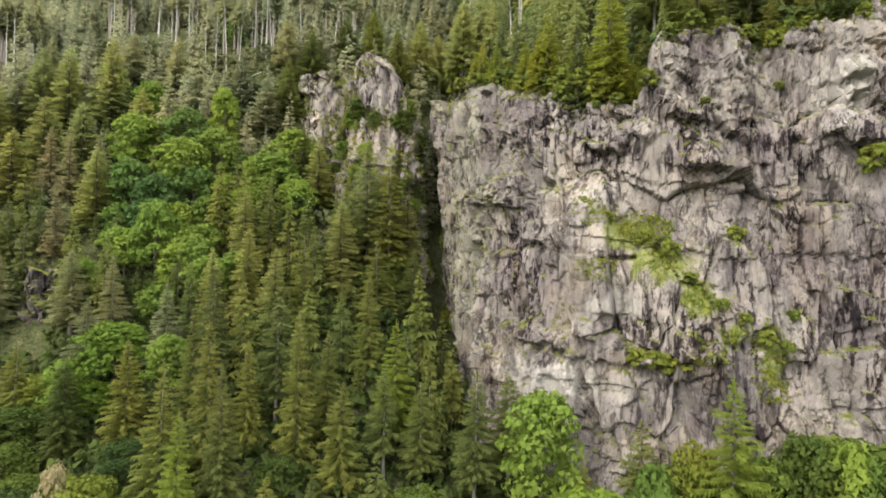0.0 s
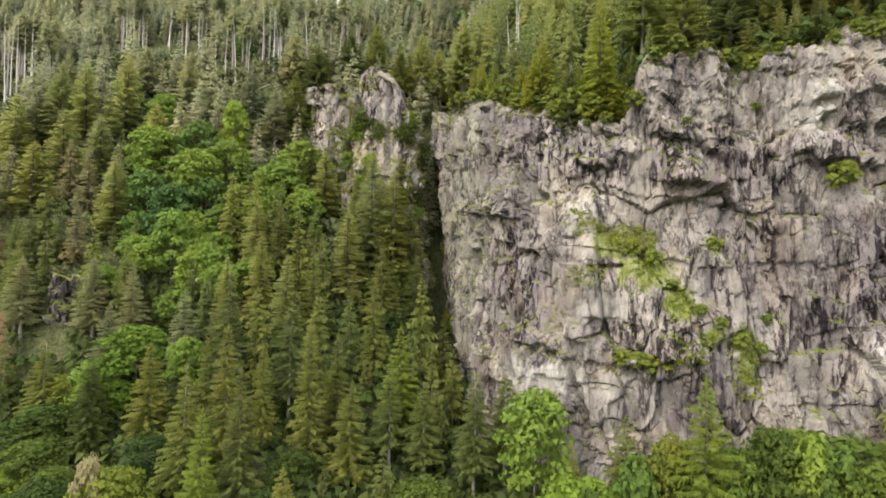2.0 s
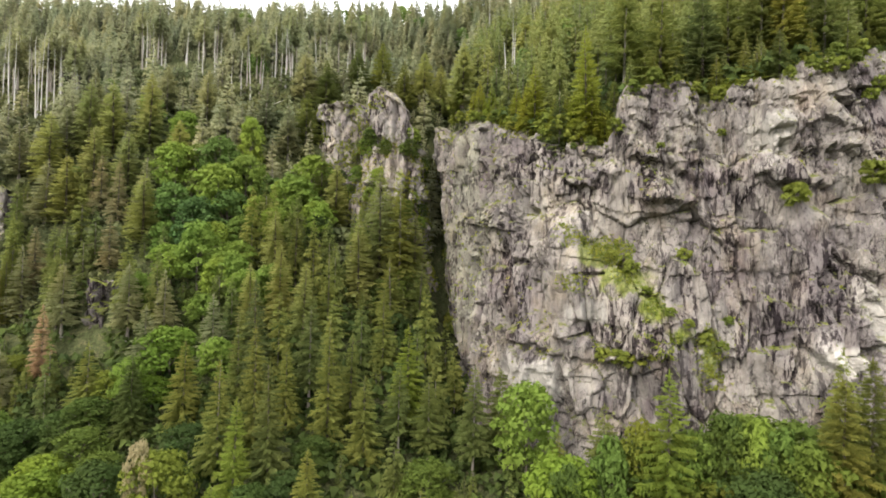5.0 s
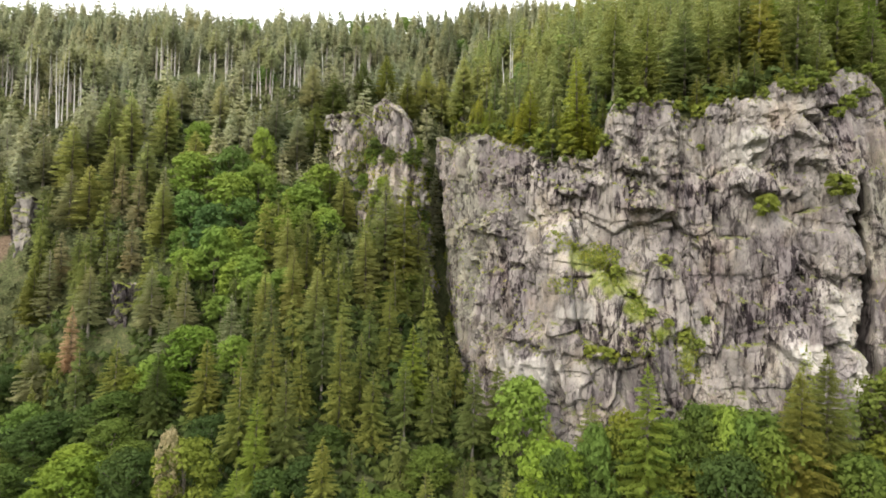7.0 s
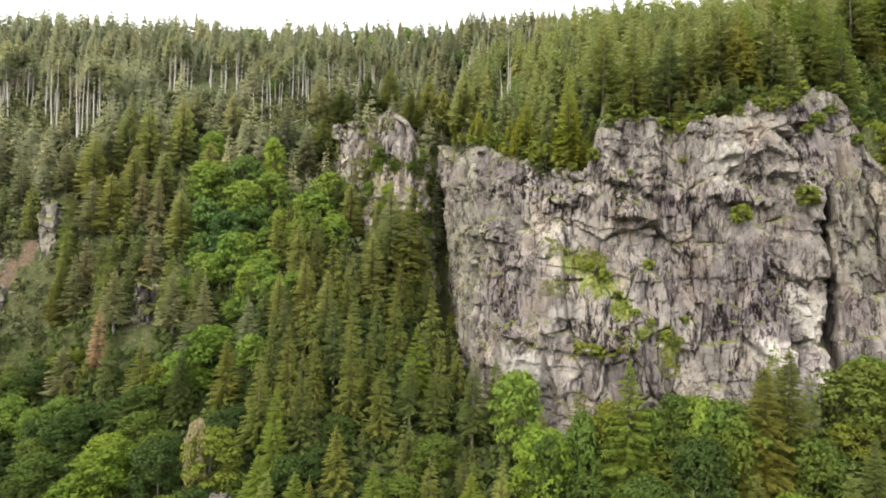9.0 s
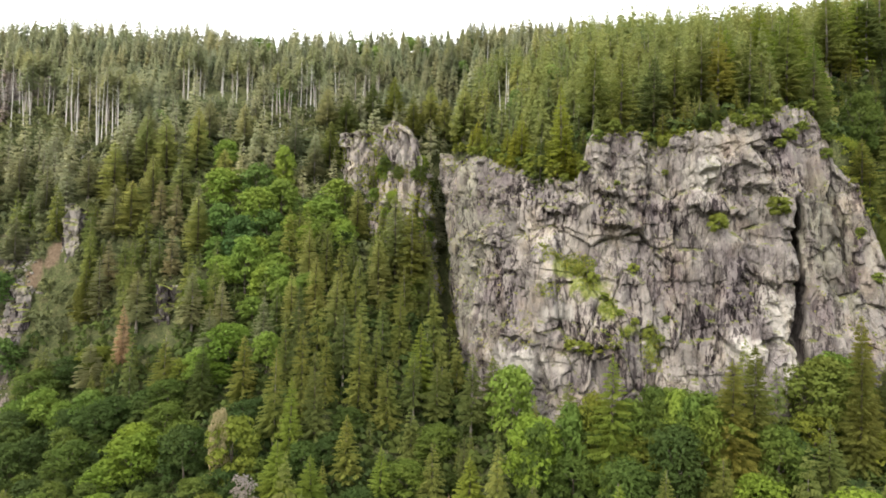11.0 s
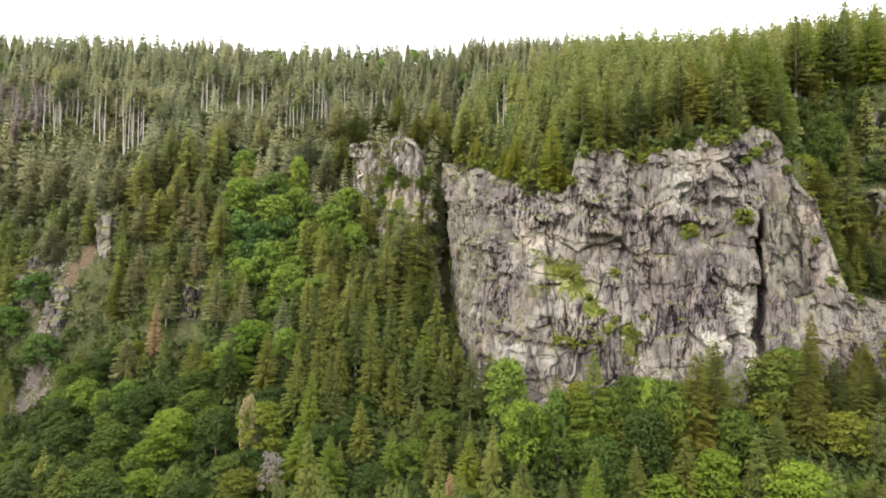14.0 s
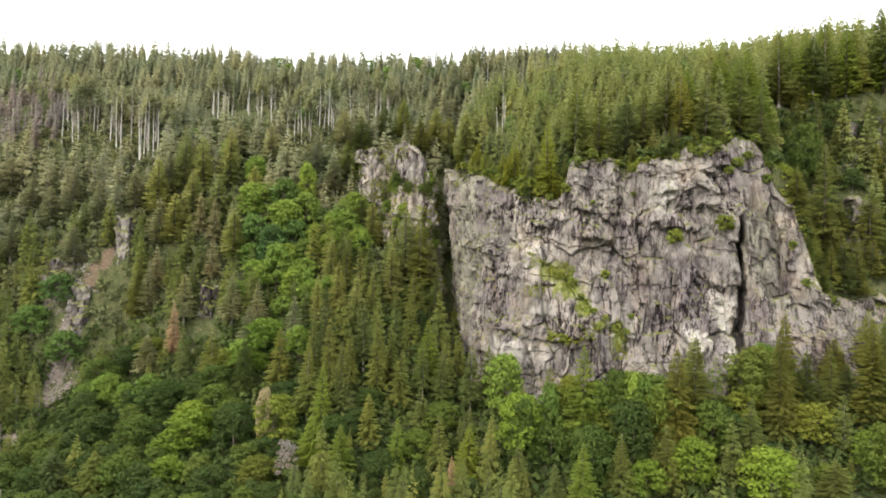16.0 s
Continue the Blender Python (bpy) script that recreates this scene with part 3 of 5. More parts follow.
def main_features(P, S, Z):
    X = P[..., 0]

    def bump(x, z, rx, rz, depth):
        return depth * np.exp(-((X - x) / rx) ** 2 - ((Z - z) / rz) ** 2)
    d = 0 * X
    ragged = 2.0 * blocks(X / 3.6, X * 0 + 0.4, 91, 0.15)[0] + 1.8 * fractal(X / 1.7, X * 0, 92, 3)
    gaps = 0.2 + 0.95 * smooth(-0.12, 0.08, fractal(X / 3.2, Z / 6, 93, 2))
    for x0, z0, x1, z1, deep, tall in ROOFS:
        z = z0 + (z1 - z0) * (X - x0) / (x1 - x0) + ragged
        d += 1.05 * gaps * deep * smooth(z - 0.4, z + 0.5, Z) * smooth(z + tall, z + 1.5, Z) * smooth(x0 - 1.5, x0 + 0.8, X) * smooth(x1 + 1.5, x1 - 0.8, X)
        d -= 0.4 * gaps * deep * smooth(z - 3.0, z - 0.3, Z) * (Z < z) * smooth(x0, x0 + 2, X) * smooth(x1, x1 - 2, X)
    # chimney that splits off the far pillar, with a proud flake beside it
    line, slot = chimney(X, Z)
    d -= 13.0 * slot
    d += 2.4 * smooth(line - 9, line - 6, X) * smooth(line - 0.8, line - 1.8, X) * smooth(122, 114, Z)
    # the long corner in the middle of the face
    corner = np.interp(Z, [90, 105, 128, 152], [56.5, 58, 61.7, 65]) + 1.8 * fractal(Z / 6, Z * 0, 19, 3)
    cut = smooth(-0.25, 0.1, fractal(X / 9, Z / 9, 23, 2))
    d += 1.8 * smooth(corner + 0.5, corner - 0.5, X) * smooth(corner - 11, corner - 4, X) * smooth(98, 108, Z) * (0.4 + 0.6 * cut)
    d -= 1.8 * np.exp(-((X - corner - 0.6) / 0.8) ** 2) * smooth(96, 106, Z) * cut
    # smooth slab near the gully edge
    d -= 1.8 * smooth(9.4, 10.0, X) * smooth(16.6, 16.0, X) * smooth(85, 87, Z) * smooth(110, 107, Z)
    # grassy ledge that climbs across the face
    ledge = 110 - 0.9 * (X - 32)
    on = smooth(24, 32, X) * smooth(64, 54, X)
    d += on * 4.0 * smooth(ledge + 9, ledge - 4, Z) * smooth(ledge - 28, ledge - 10, Z)
    d += bump(20, 76, 9, 6, 1.5) - bump(22, 120, 1.5, 1.3, 5.0) - bump(25, 65, 4.5, 7, 5.0) - bump(13.5, 111, 4, 5, 2.0)
    d += bump(88, 82, 6, 6, 2.2) + bump(99, 78, 4, 7, 2.4) - bump(72, 66, 2, 12, 3.0) - bump(60, 62, 6, 8, 2.5)
    d -= 2.2 * np.exp(-((X - 68.5) / 1.4) ** 2) * smooth(138, 146, Z)
    for x, lo, hi in ((36, 84, 126), (75, 66, 108), (82, 70, 120), (94, 84, 122), (118, 70, 128), (124, 80, 130), (29, 84, 106), (51, 64, 82)):
        w = x + 1.5 * fractal(Z / 7, Z * 0, int(x), 2)
        d -= 1.5 * np.exp(-((X - w) / 0.6) ** 2) * smooth(lo, lo + 4, Z) * smooth(hi, hi - 4, Z)
    return d


def rock_face(name, rows, step, seed, material, label, **kw):
    v, f = cliff_shape(rows, step, seed, **kw)
    ob = new(name, mesh_from(name, v, f, [material], flat=True))
    return tagged(ob, label, "cliff", kind="structure")


cliff = rock_face("cliff", CLIFF, 0.34, 11, ROCK, "tall weathered grey rock cliff with ledges and dark streaks", shape=main_features, skew=lambda X, Z: 5.5 * chimney(X, Z)[1], worn=[(86.5, 118, 4.5)])
def outcrop_features(P, S, Z):
    """Two blocks with a cleft between them, split by upright cracks."""
    X = P[..., 0]
    mid = -46 + 0.12 * (Z - 150)
    d = -6.0 * np.exp(-((X - mid) / 2.6) ** 2) * smooth(128, 145, Z) - 3.0 * smooth(mid, mid - 3, X)
    for x, w, deep in ((-28, 0.8, 2.6), (-34, 0.7, 2.0), (-22, 0.9, 2.6), (-50, 0.9, 2.4), (-57, 0.8, 2.4), (-17, 0.7, 1.8)):
        line = x + 2.2 * fractal(Z / 9, Z * 0, int(x) + 500, 3)
        d -= deep * np.exp(-((X - line) / w) ** 2)
    b, e = blocks(X / 3.2, Z / 13, 404, 0.8)
    return d + 2.0 * b - 0.9 * np.exp(-(e / 0.05) ** 2) + 4.0 * smooth(150, 118, Z)


outcrop = rock_face("rock_outcrop", [(-72, 256, 152, -73, 264, 166), (-66, 242, 142, -67, 250, 176), (-58, 237, 134, -58, 247, 179), (-51, 233, 126, -51, 245, 177),
                          (-46, 226, 118, -46, 241, 168), (-42, 216, 110, -42, 229, 175), (-36, 208, 104, -36, 226, 178), (-29, 204, 102, -30, 224, 177),
                          (-24, 203, 100, -24, 222, 169), (-19, 206, 97, -20, 220, 158), (-17, 226, 100, -17.5, 236, 156)],
                    0.5, 31, ROCK_DULL, "lichen-covered grey rock outcrop among spruces", shape=outcrop_features, rough=0.85)
CRAGS = [  # x and y of the foot's middle, half width, height
    (-127, 179, 7, 19), (-219, 204, 7, 20), (-203, 195, 7, 19), (-188.5, 210, 6, 24),
    (174, 152, 6, 24),
]
for k, (x, y, w, h) in enumerate(CRAGS):
    z = float(ground_height(x, y)) - 2.0
    rock_face("rock_crag", [(x - w, y + 7, z, x - w - 1, y + 10, z + h * 0.8), (x - w * 0.6, y - 2, z - 4, x - w * 0.6, y + 2.5, z + h),
                            (x + w * 0.5, y - 3, z - 4, x + w * 0.5, y + 2, z + h * 0.92), (x + w, y + 7, z, x + w + 1, y + 10, z + h * 0.75)],
              0.6, 41 + 2 * k, ROCK_CRAG, "grey rock crag showing through the trees", rough=1.25, back=6)


rock_face("rock_crag", [(170, 160, 128, 171, 175, 166), (174, 156, 122, 175, 173, 178), (184, 155, 122, 184, 173, 182), (195, 156, 124, 195, 174, 184), (207, 160, 128, 207, 180, 184)],
          0.5, 53, ROCK_CRAG, "brown rock wall half hidden by spruces", rough=1.1)


# ---- trees ----
def tube(points, radii, sides=6):
    pts = np.asarray(points, float)
    a = np.arange(sides) * 2 * math.pi / sides
    v = (pts[:, None] + np.stack([np.cos(a), np.sin(a), 0 * a], 1)[None] * np.asarray(radii)[:, None, None]).reshape(-1, 3)
    f = []
    for i in range(len(pts) - 1):
        for j in range(sides):
            k = (j + 1) % sides
            f.append((i * sides + j, i * sides + k, i * sides + sides + k, i * sides + sides + j))
    f.append(tuple(range((len(pts) - 1) * sides, len(pts) * sides)))
    return v, f


def spruce_crown(r, tall, wide, whorls, arms, sprays, start=0.10, thin=0.0, power=0.85):
    """Triangles of a spruce's crown: whorls of drooping branches, each hung with sprays."""
    tri = []
    for w in range(whorls):
        q = (w + r.uniform(-0.5, 0.5)) / whorls
        q = min(max(q, 0), 0.985)
        z0 = tall * (start + (1 - start) * q)
        reach0 = wide * (1 - q) ** power * (0.75 + 0.25 * min(1, q * 8)) + 0.18
        for k in range(arms):
            if r.random() < thin:
                continue
            az = (k + r.uniform(-0.45, 0.45)) * 2 * math.pi / arms + w * 2.4
            reach = reach0 * r.uniform(0.62, 1.18)
            c, s = math.cos(az), math.sin(az)
            fwd, side, up = np.array([c, s, 0]), np.array([-s, c, 0]), np.array([0, 0, 1.0])
            drop = r.uniform(0.25, 0.55) * (1 - 0.6 * q)
            zz = z0 + r.uniform(-0.7, 0.7) * tall / whorls

            def spine(u):
                return fwd * reach * u + up * (zz + reach * (0.12 * u - drop * u * u + 0.10 * u ** 4))
            for n in range(sprays):
                u = 0.18 + 0.82 * (n + 0.5) / sprays
                for sg in (-1, 1):
                    ln = (reach * (0.55 - 0.30 * u) * r.uniform(0.7, 1.3)) * 4.2 / (sprays + 1.0) ** 0.8 / 1.15 * (0.78 if sprays > 5 else 1.0) + 0.2
                    half = 0.8 / sprays if sprays < 3 else 0.5 / sprays
                    root = spine(max(u - half, 0))
                    root2 = spine(min(u + half, 1.0))
                    tip = spine(u) + side * sg * ln * 0.75 + fwd * ln * 0.45 - up * ln * r.uniform(0.35, 0.95)
                    tri.append((root, root2, tip))
            tri.append((spine(0.75) + side * 0.12 * reach, spine(0.75) - side * 0.12 * reach, spine(1.1)))
    # leader
    for k in range(4):
        a = k * 1.57 + 0.3
        tri.append((np.array([0.22 * math.cos(a), 0.22 * math.sin(a), tall * 0.95]), np.array([-0.1 * math.sin(a), 0.1 * math.cos(a), tall * 0.95]),
                    np.array([0, 0, tall * 1.03])))
    return np.array(tri).reshape(-1, 3)


def broad_crown(r, tall, wide, clumps, leaves, size, start=0.14):
    """Triangles of a broadleaf crown: uneven clumps of leaf sprays with gaps between them."""
    leaf = []
    for c in range(clumps):
        q = (c + 0.5) / clumps
        a = c * 2.4 + r.uniform(-0.5, 0.5)
        h = start + (1 - start) * (0.08 + 0.82 * q ** 0.85)
        bulge = math.sqrt(max(0.06, 1 - ((h - 0.44) / 0.58) ** 2))
        rad = wide * bulge * r.uniform(0.45, 0.85) * (1 - 0.45 * max(0, q - 0.75) * 4)
        cen = np.array([rad * math.cos(a), rad * math.sin(a), tall * h])
        cr = wide * r.uniform(0.27, 0.46)
        for _ in range(leaves):
            d = r.normal(size=3)
            d /= np.linalg.norm(d)
            if d[2] < -0.35:
                d[2] *= -0.6
            p = cen + d * cr * np.array([1, 1, 0.72]) * r.uniform(0.72, 1.08)
            nrm = d + 0.45 * r.normal(size=3) + np.array([0, 0, 0.25])
            nrm /= np.linalg.norm(nrm)
            t = np.cross(nrm, r.normal(size=3))
            t /= np.linalg.norm(t)
            b = np.cross(nrm, t)
            w = size * r.uniform(0.6, 1.3)
            leaf.append((p - t * w * 1.15, p + t * w * 0.75 - b * w * 0.85 + nrm * 0.1 * w, p + t * w * 0.75 + b * w * 0.85))
    return np.array(leaf).reshape(-1, 3)


def trunk_mesh(r, tall, thick, bend=0.25, sides=6):
    h = np.linspace(0, 1, 7)
    pts = [(bend * math.sin(3 * u + r.random()) * u, bend * math.cos(2 * u) * u - bend * u, tall * u) for u in h]
    return tube(pts, thick * (1.0 - 0.93 * h) + thick * 0.35 * np.exp(-h * 14), sides)


def spruce_thing(r, tall, wide, label, needles, power=0.85, thin=0.0, start=0.1, whorls=35, arms=8, sprays=5, category="spruce tree", name="spruce_tree", bark=None):
    root = new(name)
    tagged(root, label, category, "trees on the slope")
    v, f = trunk_mesh(r, tall, 0.012 * tall + 0.05)
    part("trunk", mesh_from("spruce_trunk", v, f, [bark or BARK], flat=False), root)
    c = spruce_crown(r, tall, wide, whorls, arms, sprays, start, thin, power)
    part("crown", mesh_from("spruce_crown", c, np.arange(len(c)).reshape(-1, 3), [needles]), root)
    return root


def broad_thing(r, tall, wide, label, leaves, clumps=30, count=64, size=0.54, category="broadleaf tree", name="broadleaf_tree"):
    root = new(name)
    tagged(root, label, category, "trees on the slope")
    v, f = trunk_mesh(r, tall * 0.75, 0.014 * tall + 0.06, 0.6)
    trunk = part("trunk", mesh_from("broad_trunk", v, f, [BARK], flat=False), root)
    for k in range(5):
        a, h0 = k * 2.5 + r.random(), tall * r.uniform(0.28, 0.5)
        reach = wide * r.uniform(0.5, 0.8)
        pts = [(reach * u * math.cos(a), reach * u * math.sin(a), h0 + tall * 0.30 * u ** 1.3) for u in (0, 0.35, 0.7, 1.0)]
        v, f = tube(pts, [0.11, 0.085, 0.06, 0.03], 5)
        part("limb", mesh_from("broad_limb", v, f, [BARK], flat=False), trunk)
    c = broad_crown(r, tall, wide, clumps, count, size)
    part("crown", mesh_from("broad_crown", c, np.arange(len(c)).reshape(-1, 3), [leaves]), root)
    return root


# ---- where trees stand ----
# trees that stand out: x, y, height, radius of the crown
TALL_SPRUCES_FRONT = [
    (119.8, 72, 9.3, 2.511), (50.8, 74, 22.7, 5.4), (65.4, 76, 23, 6.21), (93.5, 80, 23.7, 6.399), (106.9, 89, 39.1, 5.8), (139.3, 92, 36.3, 7.3),
    (130, 100, 24.8, 5.6), (4.2, 128, 29.8, 5.2), (140.9, 133, 16.2, 4.374),
    (159, 142, 21, 5.67), (134.6, 143, 7.7, 2.2), (142.6, 146, 34, 5.5), (103.2, 146, 31.4, 6.8), (126.6, 147, 29.2, 6.8), (174.4, 148, 33.4, 8.1),
    (36.3, 149, 33.3, 5.7), (93.6, 150, 34.7, 7.5), (70.4, 150, 31, 7.5), (156.2, 150, 51.9, 7.5), (28.6, 151, 28.1, 5.8), (78.1, 151, 31.9, 6.9),
]
TALL_SPRUCES_LOWER = [
    (88.2, 152, 31.2, 6.9), (58.4, 152, 36.1, 8.2), (122.8, 158, 38.3, 7.7), (49.5, 158, 39, 7.1), (22.7, 162, 21.7, 5.5), (17.8, 173, 13.7, 3.699),
    (-23.1, 175, 27.2, 7.344), (-13.7, 180, 24.7, 6.669), (153.9, 185, 39.6, 8.5), (170.4, 185, 33.8, 8.5), (190.7, 187, 37.3, 9.2),
    (10.2, 188, 16.4, 4.428), (178, 188, 43.9, 8.5), (205, 188, 40.8, 10), (-22.4, 194, 45.3, 8), (-30, 196, 43.6, 8.8),
    (-125.1, 207.8, 26.6, 7.182), (-214, 207.9, 26.7, 7.209), (-168.8, 212.3, 26.5, 7.155), (-50.7, 215.1, 26.7, 7.209), (-0.4, 218.6, 26.8, 7.236),
    (-257.7, 219.1, 26.9, 7.263), (-58.1, 220.9, 26.8, 7.236),
]
TALL_SPRUCES_MIDDLE = [
    (-142.9, 223.3, 26.5, 7.155), (-210.6, 224, 26.5, 7.155), (-190.6, 226.2, 26.7, 7.209), (-241.3, 227.6, 26.3, 7.101),
    (-230.7, 231.3, 26.5, 7.155), (-174.2, 232.7, 26.4, 7.128), (-256.9, 234.6, 26.8, 7.236), (-275.1, 239.8, 26.6, 7.182),
    (-78.5, 241.1, 26.9, 7.263), (-72.3, 248.4, 27, 7.29), (-172.6, 249.5, 26.8, 7.236), (-92.2, 250.7, 26.7, 7.209), (-121.3, 253.7, 26.9, 7.263),
    (-141.5, 255.5, 26.8, 7.236), (-66.9, 264.3, 26.9, 7.263), (-78, 265, 26.9, 7.263), (-29.4, 269.6, 26.8, 7.236), (-53.3, 274.5, 26.9, 7.263),
    (-11.5, 279.1, 27, 7.29), (-20.3, 280.4, 26.8, 7.236), (-41.9, 281.6, 26.9, 7.263),
]
SLOPE_SPRUCES_FRONT = [
    (109.1, 61.3, 18.4, 6.2), (30, 69.2, 18.5, 5.2), (19.3, 80.3, 18.4, 6.4), (-129.8, 94.6, 18.4, 6.6), (-145.4, 95.1, 20.4, 6.6),
    (-34.3, 111.5, 22.4, 5.3), (-47.2, 123, 34.2, 6.2), (-62.2, 128, 34.4, 6.3), (-24.7, 131.1, 25.5, 6), (-34.7, 133.4, 36.4, 5.3),
    (-54.7, 133.9, 36.4, 6), (-7.7, 134.6, 25.4, 5.2), (-47, 137, 26.4, 4.5), (-29.9, 141.4, 27.4, 4.5), (-79.8, 146, 28, 6.3),
    (-59.9, 149.3, 36.2, 5.6), (-65.1, 149.6, 27.3, 4.9), (-113.5, 154.3, 24.4, 6.5), (-23.4, 157.9, 30.3, 5), (-98.6, 159.9, 25.3, 6.5),
    (-49, 161.1, 28.2, 6), (-77.9, 161.4, 26.2, 5.8), (-148, 163.8, 22.2, 6.6), (-42, 164.2, 30.5, 6.6),
]
SLOPE_SPRUCES_LOWER = [
    (-68.8, 168.6, 26.2, 5.3), (-98, 170.7, 27.2, 6.3), (-59.7, 171.2, 28.4, 6.4), (-111.6, 173, 27.3, 6.6),
    (-137.2, 177.5, 27.1, 6.6), (-35.1, 181.2, 30.4, 6.6), (-58.9, 186.9, 27.3, 5.2), (-66.9, 188.4, 27.2, 5.8), (-163, 192.9, 27.3, 6.6),
    (-17.3, 198.6, 30.4, 6.6), (-27, 201.9, 32.2, 6.6),
]
FRESH_SPRUCES = [
    (43.2, 96, 39.2, 9), (37.5, 67, 26, 6.8), (3.5, 96, 22.4, 6.8), (-42.2, 98.5, 20.2, 6.5), (-22.4, 100.2, 22.4, 5.2), (-54.1, 103.8, 20.4, 6.7), (-54, 117, 31.7, 5.4),
    (-13.9, 142.5, 29.4, 6.8),
]
PALE_SPRUCES = [
    (11.7, 134.1, 24.4, 5.2), (-15.7, 135.5, 25.1, 4.9), (-42, 141.8, 32, 6.2),
]
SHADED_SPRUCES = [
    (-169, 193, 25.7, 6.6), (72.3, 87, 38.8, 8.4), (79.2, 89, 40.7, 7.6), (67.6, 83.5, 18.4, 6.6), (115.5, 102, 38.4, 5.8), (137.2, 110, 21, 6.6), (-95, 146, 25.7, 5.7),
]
OLIVE_SPRUCES = [
    (-122.5, 201.2, 28.5, 7.9), (-160.6, 212.7, 28.1, 8.6), (-138.5, 218.1, 30.1, 8.6), (-153.6, 219.1, 32.5, 8.6), (-120.6, 224.3, 28.3, 8.5),
    (-176.6, 224.8, 32.3, 8.6), (-154.9, 235, 36.2, 8.6), (-166.3, 235.1, 33.9, 8.6), (-140.5, 238.2, 36.1, 8.6),
]
GREY_SPRUCES = [
    (-130.2, 192.7, 22.1, 5.1), (-162.1, 198.1, 24.2, 5.2), (-135.3, 206.3, 26.1, 5.2), (-145.4, 211.2, 26.2, 5.2),
]
BIG_BROADLEAVES_FRONT = [
    (55, 97, 27, 6.3), (21.8, 93, 27, 4.7), (67.7, 88, 27, 7.4), (58.4, 99, 24.5, 8.5),
    (127.3, 66, 24, 8.2), (111.5, 68, 10.8, 5.2), (42.8, 78, 23.5, 8.2), (56.9, 84, 25.7, 8.5), (82.6, 84, 23.7, 7.5), (88, 91.6, 14.4, 7.2),
    (-87.2, 92.3, 12.4, 7.4), (32.3, 94.3, 14.3, 7.8), (-27.8, 97.7, 12.2, 7.3), (-124.4, 98.2, 14.4, 8.6), (66.9, 99, 23.8, 12.1),
    (103.6, 100, 25.7, 10.4), (38, 104, 21.4, 10.4), (-15.6, 106.5, 13.4, 8), (-72, 108.9, 12.4, 7.4), (-47.7, 112, 12.5, 6),
    (-40.1, 116.3, 12.3, 6.6), (-7.1, 119.3, 14.4, 7.4), (-88.9, 120, 20.6, 9), (-36.7, 127.7, 12.2, 5.7), (-93.7, 130.7, 14.1, 6.8),
    (-134, 130.7, 14.4, 8.6), (-73.4, 136.4, 12.3, 7.4),
]
BIG_BROADLEAVES_LOWER = [
    (-104.2, 137.8, 13.3, 8), (-133.5, 145, 13.4, 7.9), (-115.2, 148, 12.5, 7.5), (-108.5, 148.1, 12.3, 7.4), (-129, 148.9, 14.3, 8.1),
    (155.9, 165, 34.3, 7.9), (-170.5, 165.6, 18.5, 9), (-160.4, 173.1, 14.2, 8.5),
]
LIME_TREES = [
    (93.1, 65.5, 19.4, 9.6), (130.7, 74.5, 14.4, 8.6), (59.3, 75.5, 12.5, 7.1), (73.9, 76, 18.1, 7.4), (21.6, 97.5, 25.8, 9), (-106, 99.7, 12.3, 7.4),
    (-115.3, 121.6, 13.1, 7.9), (-108.6, 124, 18.4, 10), (-110.3, 131.4, 14.1, 8.5), (-93, 153.8, 11.3, 6.8),
    (-90.6, 160, 19.9, 10),
]
YELLOWISH_TREES = [
    (39.1, 101, 26.7, 5.7), (98.8, 96, 14.1, 7.3),
    (116.8, 87.8, 14.2, 8.5), (-71.1, 95.8, 12.3, 7.4), (52.5, 96.4, 14.4, 8.6), (-71.3, 115, 25.5, 8.9), (-107.1, 155.3, 11.3, 5),
    (-149, 170, 14.4, 8.6),
]
MAPLE_TREES = [
    (32.2, 98, 27, 4.5), (48.6, 99, 23.6, 6.3), (60.6, 95, 26.8, 5.4), (63.5, 93, 25.5, 5.4),
    (17.1, 121.5, 26.3, 8.2), (111, 106, 24.6, 9), (-79.1, 183.6, 18.5, 6.2), (-95.3, 188.9, 26.2, 7.9), (-55.3, 204.7, 18.5, 6.8), (-65.6, 212, 21.2, 10.5), (-98.7, 212.5, 26, 10.5),
    (-72.3, 214.5, 18.3, 6.4), (-88.7, 218.5, 26.4, 8.8), (-119.1, 219, 23.5, 9.2), (-62.8, 225, 22, 8.5), (-92.7, 233.8, 26.3, 6),
    (-125.2, 240.6, 18.5, 7.5),
]
DARK_MAPLES = [
    (-200.6, 184, 19.9, 9.5), (-224.2, 192.3, 18.4, 9.5), (-215.1, 198.8, 18.5, 9.5), (-102.1, 201, 26.1, 9.5), (-112.8, 206, 22.8, 8.6),
    (-92, 208.4, 20.3, 9.5), (-103.1, 224.2, 26.1, 9.5),
]
CREST_SPRUCES = [
    (158.8, 194.3, 37, 7.5), (166.9, 186.5, 39, 7.5), (181.5, 195.5, 41, 7.5), (186.4, 185.2, 39, 7.5), (135.7, 178.5, 31, 7.5), (122.2, 177.9, 29, 7.5),
    (98.5, 155.6, 31, 7.5), (125.6, 168.6, 31, 7.3), (132.1, 157.1, 31, 7.5), (203.9, 184.1, 31, 7.5), (164.4, 194.6, 35, 7.5),
]
